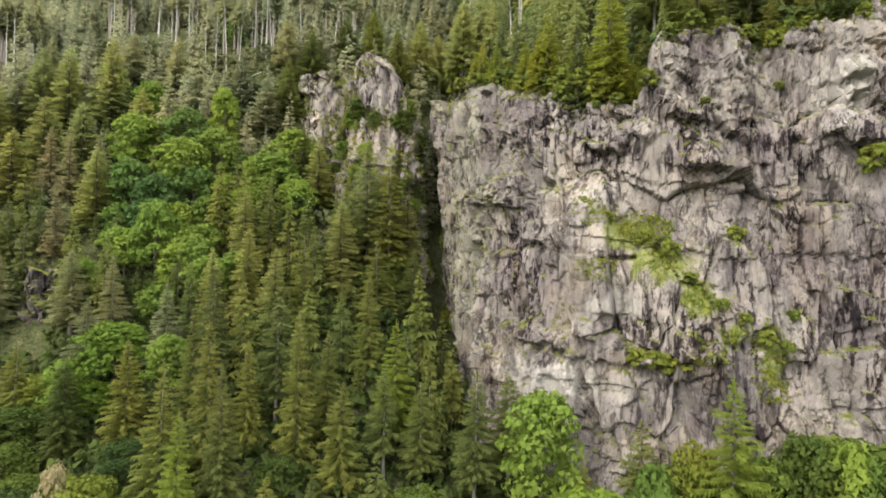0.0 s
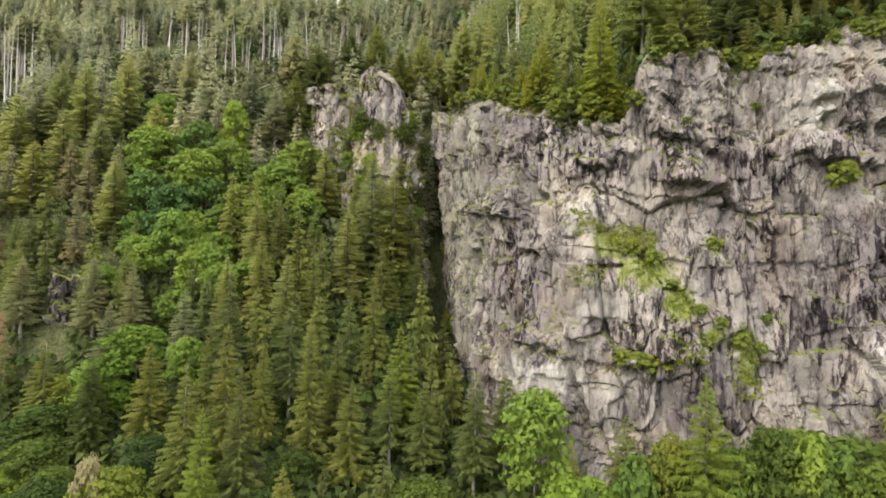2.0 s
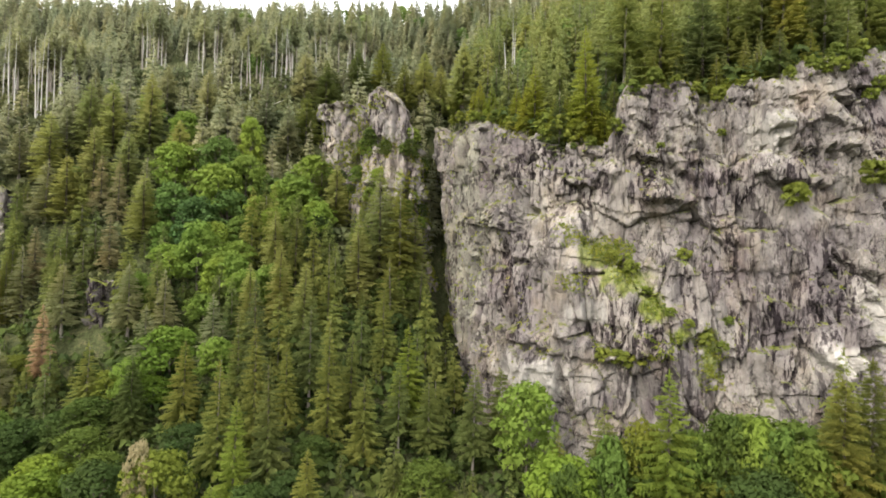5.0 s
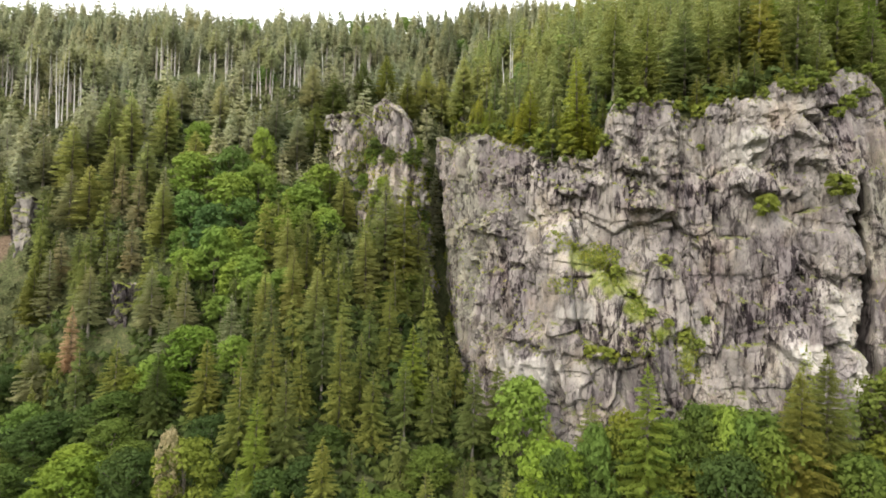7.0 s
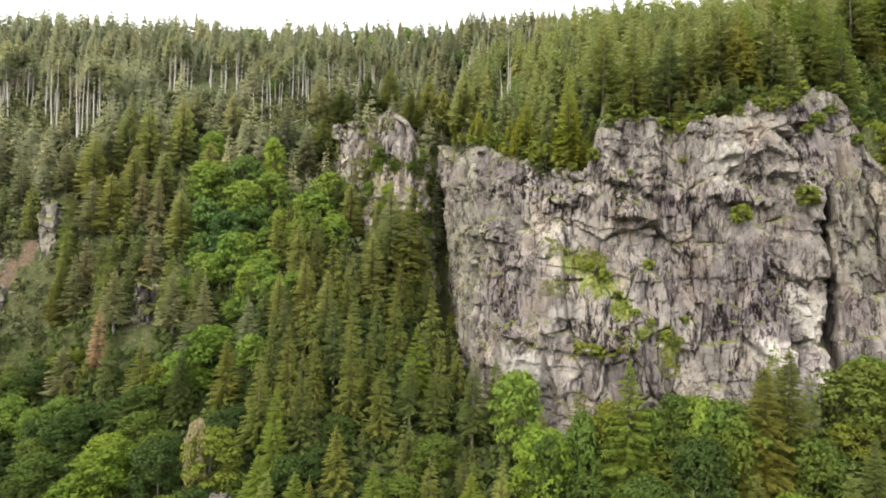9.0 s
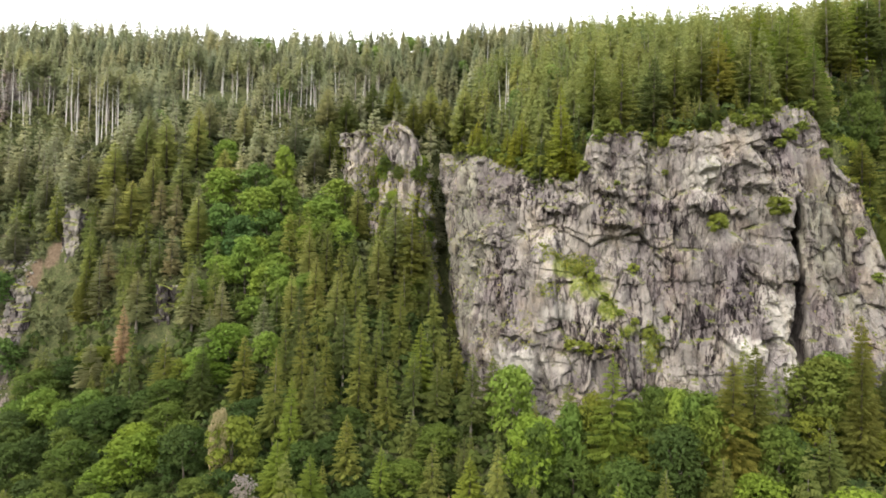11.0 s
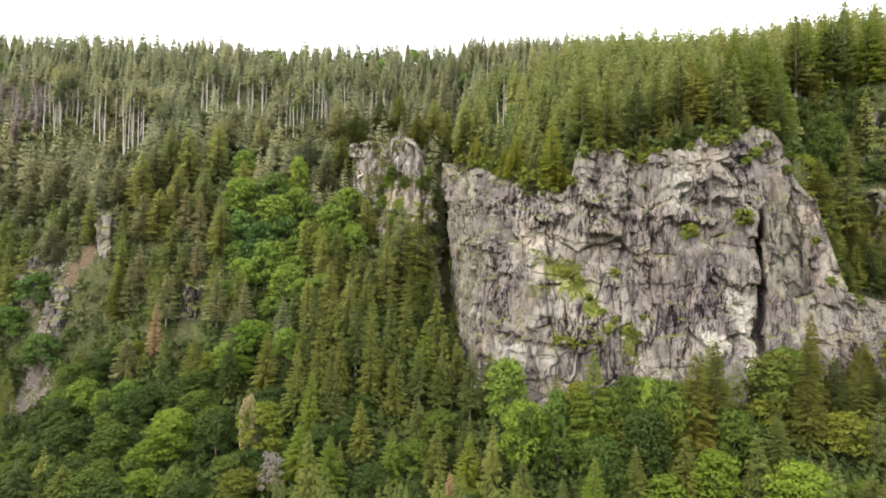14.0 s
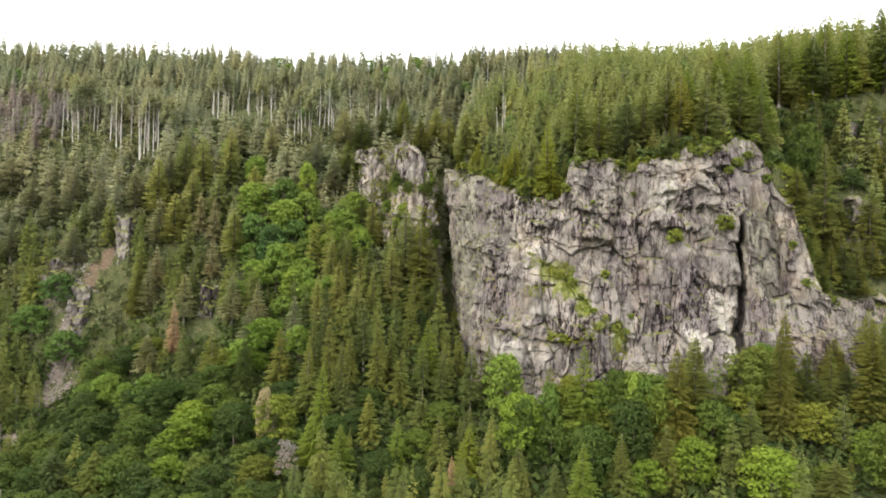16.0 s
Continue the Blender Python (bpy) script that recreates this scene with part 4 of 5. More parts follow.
FLANK_SPRUCES = [
    (165.9, 165.9, 20, 6.5), (155.1, 156.2, 18, 6.2), (163.7, 154.5, 20, 6.5), (135.3, 133.1, 16, 5.1), (138.2, 130.5, 20, 5.5), (156.3, 135.9, 20, 6.5),
    (145.9, 132.7, 18, 6.5), (172.3, 155.4, 18, 5.8),
    (151.4, 112, 25.9, 6.5), (141.6, 91.6, 21.7, 6.5), (136.1, 100.3, 17.7, 5.3), (147.5, 140, 15.3, 6.5), (160.2, 140, 11.1, 6.5),
    (171.9, 142, 16.9, 6.5), (156.7, 146, 17.7, 5.7), (163, 137, 9.3, 6.2),
]
# bleached dead trunks: x, y, height
DEAD_POLES_FRONT = [
    (20.1, 222.9, 30.7), (17.6, 223.4, 19.5), (22.4, 235.9, 21.9), (-200.2, 251.7, 41.6), (-197.5, 251.9, 39.2), (-203.3, 252.7, 41.1),
    (-194.9, 253, 32.2), (-193.1, 254.8, 28.8), (-220.6, 261.6, 39.2), (-223.7, 262, 42.2), (-260.6, 263.3, 40.6), (-255, 265.8, 30.6),
    (-110.1, 266.7, 25.9), (-105.6, 267.4, 32.1), (-231, 267.5, 31.7), (-252.7, 268, 26.3), (-285.3, 272.1, 21), (-89.7, 272.4, 30.7),
    (-87.5, 274.1, 27.5), (-246.9, 274.6, 24.8), (35, 275, 20.7), (-264.8, 275.4, 26.8), (-303.8, 276.1, 23.1), (-93.5, 277.3, 30.7),
    (-97.2, 278.8, 30.5), (-284.6, 286.9, 23.7), (-169, 287, 27.4), (-165.6, 287.3, 25.5), (-133.5, 291.1, 27.6), (-140.6, 291.4, 23.7),
]
DEAD_POLES_LOWER = [
    (-62.6, 292.3, 19.8), (-59.4, 294.2, 23.8), (-150.5, 294.5, 20), (-79.8, 294.7, 23.8), (-177.5, 298.6, 24.2), (14.2, 317.6, 20.9),
]
SPRUCES = TALL_SPRUCES_FRONT + TALL_SPRUCES_LOWER + TALL_SPRUCES_MIDDLE + SLOPE_SPRUCES_FRONT + SLOPE_SPRUCES_LOWER + FLANK_SPRUCES
ODD_SPRUCES = CREST_SPRUCES + FRESH_SPRUCES + PALE_SPRUCES + SHADED_SPRUCES + OLIVE_SPRUCES + GREY_SPRUCES
BROADLEAVES = BIG_BROADLEAVES_FRONT + BIG_BROADLEAVES_LOWER
ODD_BROADLEAVES = LIME_TREES + YELLOWISH_TREES + MAPLE_TREES + DARK_MAPLES
POLES = DEAD_POLES_FRONT + DEAD_POLES_LOWER
FOOT_X = [c[0] for c in CLIFF]
FOOT_Y = [c[1] for c in CLIFF]


def keep_out(x, y, crags=True):
    """True where no tree stands: on the rock faces, in the gully, on bare ground."""
    on_cliff = (x > -9) & (y > np.interp(x, FOOT_X, FOOT_Y) - 1.5) & (y < rim_line(x) + 3)
    gully = (x > -10) & (x < 2) & (y > 175) & (y < 245)
    outcrop = (np.abs(x + 38 + 0.75 * (y - 225)) < 18) & (y > 203) & (y < 256) & (x < -10)
    bare = np.zeros(x.shape, bool)
    for cx, cy, w, h in CRAGS if crags else ():
        bare |= (np.abs(x - cx) < 0.9 * w) & (y > cy - 8) & (y < cy + 9)
    scree = (np.abs(x + 187 + 1.15 * (213 - y)) < 5) & (y > 191) & (y < 216)
    patch = ((np.abs(x + 199) < 9) & (y > 160) & (y < 186)) | ((np.abs(x + 202) < 11) & (y > 122) & (y < 148))
    return on_cliff | gully | outcrop | bare | scree | patch


def broad_share(x, y):
    """How many of the trees are broadleaf."""
    n = fractal(x / 22, y / 22, 77, 2)
    low = smooth(135, 80, y) * (0.62 - 0.46 * smooth(0, 40, x)) + 0.3 * smooth(155, 135, y) * smooth(-45, -65, x)
    maples = 0.66 * np.exp(-((x + 92) / 30) ** 2 - ((y - 206) / 34) ** 2)
    left = 1.3 * np.exp(-((x + 118) / 68) ** 2 - ((y - 118) / 36) ** 2)
    spruces = np.exp(-((x + 40) / 26) ** 2 - ((y - 135) / 30) ** 2)
    return np.clip(np.maximum(np.maximum(low, maples), left) + n * 0.6 - 0.05 - 0.7 * spruces, 0, 1)


STEP = 9.2
r5 = np.random.default_rng(5)
tx, ty = np.meshgrid(np.arange(-335, 255, STEP), np.arange(36, 388, STEP))
tx = tx.ravel() + r5.uniform(-0.45, 0.45, tx.size) * STEP
ty = ty.ravel() + r5.uniform(-0.45, 0.45, ty.size) * STEP
hx, hy = np.meshgrid(np.arange(-430, 262, 7.6), np.arange(290, 382, 7.6))    # closer and smaller along the ridge
mx, my = np.meshgrid(np.arange(-335, 255, 7.5), np.arange(152, 290, 7.5))    # dense on the middle slope
tx, ty = tx[ty < 152], ty[ty < 152]
tx = np.r_[tx, mx.ravel() + r5.uniform(-3.6, 3.6, mx.size)]
ty = np.r_[ty, my.ravel() + r5.uniform(-3.6, 3.6, my.size)]
tx = np.r_[tx, hx.ravel() + r5.uniform(-3.5, 3.5, hx.size)]
ty = np.r_[ty, hy.ravel() + r5.uniform(-3.5, 3.5, hy.size)]
ok = ~keep_out(tx, ty) & (np.abs(tx) < 0.80 * (ty + 122) + 14)
bare_ground = np.zeros(len(tx), bool)
hidden = np.zeros(len(tx), bool)      # what would stand close in front of a tree that shows: only saplings there
for x, y, h, w in SPRUCES + ODD_SPRUCES + BROADLEAVES + ODD_BROADLEAVES:
    ok &= np.hypot(tx - x, ty - y) > max(5.0, 0.8 * w)
    toward = x * (y - ty) / (y + 90)      # along the line of sight down the slope
    hidden |= (np.abs(tx - x + toward) < 0.8 * w) & (ty < y) & (ty > y - 14)
for x, y, *_ in BROADLEAVES:
    if y < 80 and x > 20:      # these stand free
        ok &= ~((np.abs(tx - x) < 7) & (ty < y + 4) & (ty > y - 26))
ok &= ~((tx < -268) & (tx > -355) & (ty > 262) & (ty < 316))
ok &= ~((tx > 3) & (tx < 47) & (ty > 125) & (ty < rim_line(tx) + 15))
for x, y, *_ in POLES:
    bare_ground |= (np.abs(tx - x) < 5.0) & (ty < y + 14) & (ty > y - 18)
for x, y in ((-138, 172), (-82, 127), (-2.3, 90), (-61.3, 96.8)):
    hidden |= (np.abs(tx - x) < 6) & (ty < y + 5) & (ty > y - 16)
for cx, cy, w in [(c[0], c[1], c[2] + 2) for c in CRAGS[:4]] + [(-196, 171, 8), (-195, 203, 6), (-190, 208, 5)]:      # only low growth below the crags
    vx, vy = -cx / math.hypot(cx, cy + 90), (-90 - cy) / math.hypot(cx, cy + 90)
    along, aside = (tx - cx) * vx + (ty - cy) * vy, np.abs((tx - cx) * vy - (ty - cy) * vx)
    bare_ground |= (along > -2) & (along < 27) & (aside < w - 1.5)
ok &= ~((tx > -72) & (tx < 4) & (ty > 98) & (ty < 172) & (np.random.default_rng(6).random(len(tx)) < 0.5))      # room between the tall spruces
hidden, bare_ground = hidden[ok], bare_ground[ok]
tx, ty = tx[ok], ty[ok]
tz = ground_height(tx, ty)
dice = np.random.default_rng(9).random((len(tx), 4))
is_broad = dice[:, 0] < broad_share(tx, ty)
is_broad |= (tx > -172) & (tx < -62) & (ty > 88) & (ty < 156) & (dice[:, 0] < 0.93)
# young growth below the dead poles and close behind the rim
young = (1 - 0.3 * smooth(250, 255, ty) * smooth(272, 265, ty) * smooth(-50, -75, tx)
         - 0.28 * smooth(265, 300, ty)
         - 0.35 * smooth(12, 4, ty - rim_line(tx)) * smooth(-8, 0, tx) * (ty > 125))

young = young * np.where(~is_broad & (tx < -60) & (ty < 150), 0.72, 1.0)
young = np.where(bare_ground, 0.26, np.where(hidden, 0.45, young))

tr = np.random.default_rng(21)
SPRUCE_H, SPRUCE_R, BROAD_H, BROAD_R = 28.0, 5.2, 18.0, 6.4
SPRUCE_KINDS = [spruce_thing(tr, SPRUCE_H, SPRUCE_R, "tall green spruce with drooping branches on the slope", NEEDLES,
                             thin=0.03 * k, start=(0.05, 0.08, 0.1, 0.12, 0.16, 0.24)[k], whorls=40, arms=8, sprays=8,
                             power=(0.9, 0.72)[k % 2], bark=PALE_BARK if k > 3 else None) for k in range(6)]
SLOPE_KINDS = [spruce_thing(tr, SPRUCE_H, SPRUCE_R, "tall spruce on the middle slope, needles greyed for haze", NEEDLES_SLOPE,
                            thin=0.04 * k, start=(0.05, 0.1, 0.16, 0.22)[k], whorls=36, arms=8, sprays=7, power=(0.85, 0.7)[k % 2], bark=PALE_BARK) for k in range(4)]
FILL_SPRUCES = [spruce_thing(tr, SPRUCE_H, SPRUCE_R, "green spruce standing in the dense forest on the slope", NEEDLES,
                             thin=0.07 * k, start=0.05 + 0.03 * k, whorls=32, arms=7, sprays=6, power=(0.7, 0.88)[k % 2]) for k in range(5)]
BROAD_KINDS = [broad_thing(tr, BROAD_H, BROAD_R, "bright green broadleaf tree with a clumpy crown on the slope", LEAVES, clumps=34, count=104, size=0.37) for k in range(5)]
FILL_BROADS = [broad_thing(tr, BROAD_H, BROAD_R, "green broadleaf tree standing among the other trees", LEAVES_DARK, clumps=28, count=62, size=0.50) for k in range(4)]
MAPLES = [broad_thing(tr, BROAD_H, BROAD_R, "fresh green rounded maple among the spruces", MAPLE_LEAVES, clumps=32, count=72, size=0.48) for k in range(3)]
LIME_KINDS = [broad_thing(tr, BROAD_H, BROAD_R, "lime green broadleaf tree with a rounded crown", LEAVES_LIME, clumps=34, count=100, size=0.38) for k in range(3)]
DARK_SPRUCES = [spruce_thing(tr, SPRUCE_H, SPRUCE_R, "spruce standing below the cliff, its needles darkened as if shaded", NEEDLES_DARK,
                             thin=0.02 * k, start=0.05 + 0.05 * k, whorls=46, arms=9, sprays=8, power=(0.7, 0.88)[k % 2]) for k in range(3)]
used = set()


def plant(kinds, pick, x, y, tall, radius, base_tall, base_radius, spin, lean=0.0):
    z = float(ground_height(x, y))
    m = Matrix.Translation((x, y, z - 0.5)) @ Matrix.Rotation(spin, 4, "Z") @ Matrix.Rotation(lean, 4, "X")
    thing = kinds[pick]
    if thing.name in used:
        thing = copy_thing(thing, m)
    else:
        used.add(thing.name)
        thing.matrix_basis = m
    thing.scale = (radius / base_radius, radius / base_radius, tall / base_tall)
    return thing


hr = np.random.default_rng(77)
YOUNG_KINDS = [spruce_thing(tr, SPRUCE_H, SPRUCE_R, "fresh light green spruce at the cliff's rim", NEEDLES_YOUNG, start=0.03, whorls=36, sprays=8, power=0.8) for k in range(2)]
FRESH_KINDS = [spruce_thing(tr, SPRUCE_H, SPRUCE_R, "fresh green spruce with drooping branches on the slope", NEEDLES_FRESH, start=0.05, whorls=38, sprays=8, power=0.8) for k in range(2)]
OLIVE_KINDS = [spruce_thing(tr, SPRUCE_H, SPRUCE_R, "broad olive green conifer on the steep slope", NEEDLES_OLIVE, start=0.06, thin=0.08 * k, whorls=38, arms=9, sprays=7, power=0.66) for k in range(2)]
FOOT_KINDS = [spruce_thing(np.random.default_rng(61 + k), SPRUCE_H, SPRUCE_R, "dense olive green spruce standing at the cliff's foot", NEEDLES_FOOT, start=0.04, whorls=50, arms=11, sprays=10, power=0.7)
              for k in range(2)]
for x, y, h, w in SPRUCES:
    rim_tree = 3 < x < 50 and 2 < y - float(rim_line(x)) < 12 and h < 36
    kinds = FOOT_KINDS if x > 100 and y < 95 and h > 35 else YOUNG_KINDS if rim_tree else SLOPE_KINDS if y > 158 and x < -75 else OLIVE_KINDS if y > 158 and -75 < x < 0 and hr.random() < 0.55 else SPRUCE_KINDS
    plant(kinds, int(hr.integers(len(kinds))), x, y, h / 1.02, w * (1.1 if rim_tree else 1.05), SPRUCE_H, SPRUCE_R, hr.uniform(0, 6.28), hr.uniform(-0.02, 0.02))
PALE_KINDS = [spruce_thing(tr, SPRUCE_H, SPRUCE_R, "thin pale green spruce with its lower trunk bare", NEEDLES, start=0.3, thin=0.22, whorls=34, sprays=7, power=0.7, bark=PALE_BARK)]
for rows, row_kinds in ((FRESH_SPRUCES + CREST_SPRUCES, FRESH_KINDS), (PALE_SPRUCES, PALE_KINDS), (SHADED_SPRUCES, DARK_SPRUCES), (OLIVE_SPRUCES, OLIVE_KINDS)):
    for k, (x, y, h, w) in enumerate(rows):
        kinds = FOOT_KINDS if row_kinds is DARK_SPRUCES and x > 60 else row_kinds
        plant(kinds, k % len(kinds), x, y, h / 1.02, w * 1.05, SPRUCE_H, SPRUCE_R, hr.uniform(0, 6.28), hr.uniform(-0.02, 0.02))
YELLOW_KINDS = [broad_thing(tr, BROAD_H, BROAD_R, "yellowish green broadleaf tree with a rounded crown", LEAVES_YELLOW, clumps=30, count=100, size=0.38) for k in range(2)]
MIXED_KINDS = [broad_thing(np.random.default_rng(67), BROAD_H, BROAD_R, "olive green broadleaf tree with a dense crown by the cleft", LEAVES_OLIVE, clumps=34, count=100, size=0.38)]
for x, y, h, w in BROADLEAVES:
    kinds = MIXED_KINDS if 100 < x < 110 and y > 90 else BROAD_KINDS
    plant(kinds, int(hr.integers(len(kinds))), x, y, h, w, BROAD_H, BROAD_R, hr.uniform(0, 6.28))
DARK_MAPLE_KINDS = [broad_thing(tr, BROAD_H, BROAD_R, "maple with leaves coloured darker for its neighbours' shade", LEAVES_SHADED, clumps=30, count=84, size=0.44) for k in range(2)]
for rows, kinds in ((LIME_TREES, LIME_KINDS), (YELLOWISH_TREES, YELLOW_KINDS), (MAPLE_TREES, MAPLES), (DARK_MAPLES, DARK_MAPLE_KINDS)):
    for k, (x, y, h, w) in enumerate(rows):
        plant(kinds, k % len(kinds), x, y, h, w, BROAD_H, BROAD_R, hr.uniform(0, 6.28))

# dead and dry trees
RED_KIND = [spruce_thing(hr, 20, 3.6, "dead spruce with rusty brown needles", DEAD_RED, thin=0.15, whorls=30, name="dead_spruce", category="dead tree")]
plant(RED_KIND, 0, -2.3, 90, 16, 3.2, 20, 3.6, 0.4)
plant(RED_KIND, 0, -138, 169, 25, 4.6, 20, 3.6, 2.0)
TAN_KIND = [broad_thing(hr, 16, 4.6, "dry tan-coloured tree without green leaves", DEAD_TAN, clumps=24, count=90, size=0.34, name="dry_tree", category="dead tree")]
plant(TAN_KIND, 0, -74.8, 112.5, 30.1, 3.4, 16, 4.6, 1.0)

GREY_KIND = [spruce_thing(hr, 24, 4.6, "dead grey-brown spruce without needles", DEAD_GREY, thin=0.3, whorls=24, arms=6, sprays=3, name="dead_spruce", category="dead tree")]
DRY_KIND = [spruce_thing(hr, 24, 4.6, "drying spruce with thin brownish needles", DEAD_DRY, thin=0.12, whorls=34, arms=7, sprays=6, power=0.7, name="dead_spruce", category="dead tree")]
for x, y, h, w in GREY_SPRUCES:
    plant(DRY_KIND, 0, x, y, h, w, 24, 4.6, hr.uniform(0, 6.28))
HOAR_KIND = [broad_thing(hr, 16, 4.6, "half-dead tree with pale grey twigs", DEAD_GREY, clumps=20, count=60, size=0.30, name="dry_tree", category="dead tree")]
plant(HOAR_KIND, 0, -61.3, 96.8, 16, 4.2, 16, 4.6, 2.0)
for k in range(60):
    x, y = -352 + 7.6 * (k % 12) + hr.uniform(-3, 3), 264 + 10.5 * (k // 12) + hr.uniform(-4, 4)
    plant(GREY_KIND, 0, x, y, hr.uniform(17, 27), hr.uniform(2.6, 4.2), 24, 4.6, hr.uniform(0, 6.28))


def dead_pole(r, tall):
    root = new("dead_tree")
    tagged(root, "bleached bare trunk of a dead standing spruce", "dead tree", "dead trees on the upper slope")
    v, f = trunk_mesh(r, tall, 0.36, 0.5)
    trunk = part("trunk", mesh_from("dead_trunk", v, f, [SNAG], flat=False), root)
    for k in range(6):
        a, h = r.uniform(0, 6.28), tall * r.uniform(0.35, 0.92)
        ln = r.uniform(0.5, 1.7)
        v, f = tube([(0, 0, h), (ln * math.cos(a), ln * math.sin(a), h - 0.3 * ln)], [0.07, 0.02], 4)
        part("branch_stub", mesh_from("branch_stub", v, f, [SNAG], flat=False), trunk)
    return root


POLE_KINDS = [dead_pole(hr, 26) for _ in range(4)]
for x, y, h in POLES:
    plant(POLE_KINDS, int(hr.integers(4)), x, y, h, hr.uniform(0.8, 1.2), 26, 1.0, hr.uniform(0, 6.28), hr.uniform(-0.06, 0.06))
    if x < -50:      # thinner ones beside it
        x, y, h = x + hr.uniform(-7, 7), y + hr.uniform(0, 9), h * hr.uniform(0.6, 0.95)
        plant(POLE_KINDS, int(hr.integers(4)), x, y, h, hr.uniform(0.45, 0.7), 26, 1.0, hr.uniform(0, 6.28), hr.uniform(-0.09, 0.09))

HIGH_KINDS = [spruce_thing(hr, 34, 4.4, "tall spruce with a bare lower trunk at the forest's open edge", NEEDLES_HIGH, start=0.5 + 0.08 * k, thin=0.12, whorls=20, arms=6, sprays=4,
                           power=0.6, name="spruce_tree", bark=PALE_BARK) for k in range(3)]
for k, (x, y, h) in enumerate(POLES):
    if x > -20:
        continue
    for _ in range(1 + k % 2):
        plant(HIGH_KINDS, int(hr.integers(3)), x + hr.uniform(-6, 6), y + hr.uniform(3, 13), hr.uniform(29, 40), hr.uniform(3.6, 5.2), 34, 4.4, hr.uniform(0, 6.28), hr.uniform(-0.03, 0.03))

# the nearest stand as single trees
single = np.zeros(len(tx), bool)
left_s, left_b = 12, 150
passing = np.where(ty < 105, 220 - ty, np.hypot(tx, ty))      # how near the flight comes to each tree while it is seen
for i in np.argsort(passing):
    if ty[i] > 215 or abs(tx[i]) > 0.75 * (ty[i] + 122):
        continue
    a, b, spin = dice[i, 1], dice[i, 2], dice[i, 3] * 6.28
    if is_broad[i] and left_b:
        left_b -= 1
        h = (10 + 5 * b) * max(young[i], 0.6)
        if ty[i] > 150 and tx[i] < -40:
            h = 13 + 5 * b
            plant(MAPLES, int(a * 3), tx[i], ty[i], h, h * (0.36 + 0.1 * a), BROAD_H, BROAD_R, spin)
        else:
            plant(FILL_BROADS, int(a * 4), tx[i], ty[i], h, h * (0.36 + 0.1 * a), BROAD_H, BROAD_R, spin)
        single[i] = True
    elif not is_broad[i] and left_s:
        left_s -= 1
        h = (16 + 9 * b if ty[i] < 120 else 20 + 10 * b) * young[i]
        kinds = DARK_SPRUCES if tx[i] > 15 and ty[i] < 112 else FILL_SPRUCES
        plant(kinds, int(a * len(kinds)), tx[i], ty[i], h, h * (0.175 + 0.06 * a), SPRUCE_H, SPRUCE_R, spin)
        single[i] = True

# the woods beyond, joined
fr = np.random.default_rng(33)
FAR_S = [spruce_crown(fr, 26, 4.6 + 0.4 * (k % 3), 17, 5, 3, (0.05, 0.08, 0.2)[k % 3], 0.03 * k, 0.7 + 0.07 * (k % 4)) / 26 for k in range(6)]
FAR_B = [broad_crown(fr, 13, 5.2, 18, 34, 0.60) / 13 for _ in range(4)]


def woods(name, label, kinds, corners, pick, material, lo, hi):
    vs, ts = [], []
    for i in np.nonzero(pick)[0]:
        c = kinds[int(dice[i, 1] * len(kinds))]
        s, a = (lo + (hi - lo) * dice[i, 2]) * young[i], dice[i, 3] * 6.28
        m = np.array([[math.cos(a), -math.sin(a), 0], [math.sin(a), math.cos(a), 0], [0, 0, 1]]) * s
        vs.append(c @ m.T + np.array([tx[i], ty[i], tz[i] - 0.4]))
        ts.append(np.full(len(c), dice[i, 0] * 0.37 + dice[i, 2] * 0.63))
    v = np.concatenate(vs)
    ob = new(name, mesh_from(name, v, np.arange(len(v)).reshape(-1, corners), [material], tint=np.concatenate(ts)))
    return tagged(ob, label, "forest", kind="stuff")


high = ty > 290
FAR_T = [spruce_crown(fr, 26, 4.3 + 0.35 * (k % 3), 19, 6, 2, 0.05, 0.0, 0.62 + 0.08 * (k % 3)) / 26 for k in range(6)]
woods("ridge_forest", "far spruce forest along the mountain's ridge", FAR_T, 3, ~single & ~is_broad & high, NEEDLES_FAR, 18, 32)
near, above = ty < 222, (tx > 16 * (2 * dice[:, 3] - 1)) & (ty > rim_line(np.maximum(tx, 0))) & (ty < 290)
NEAR_S = [spruce_crown(fr, 26, 4.6 + 0.4 * (k % 3), 27, 5, 3, (0.05, 0.08, 0.16)[k % 3], 0.03 * k, 0.72 + 0.06 * (k % 4)) / 26 for k in range(6)]
woods("spruce_wood", "dense green spruce wood on the middle slope", NEAR_S, 3, ~single & ~is_broad & near & ~above, NEEDLES_JOINED, 20, 31)
woods("rim_forest", "light green spruce forest above the cliff", NEAR_S, 3, ~single & ~is_broad & above & (ty < 205), NEEDLES_RIM, 20, 31)
woods("upper_forest", "light green spruce forest on the slope above the cliff", FAR_S, 3, ~single & ~is_broad & above & (ty >= 205), NEEDLES_RIM, 20, 31)
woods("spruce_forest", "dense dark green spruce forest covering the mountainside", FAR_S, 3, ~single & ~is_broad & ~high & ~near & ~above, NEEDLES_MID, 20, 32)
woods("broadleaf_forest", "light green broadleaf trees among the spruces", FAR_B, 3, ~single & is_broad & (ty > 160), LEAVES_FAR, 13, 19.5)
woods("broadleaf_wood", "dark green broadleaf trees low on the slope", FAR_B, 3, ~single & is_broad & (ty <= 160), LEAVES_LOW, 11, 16)


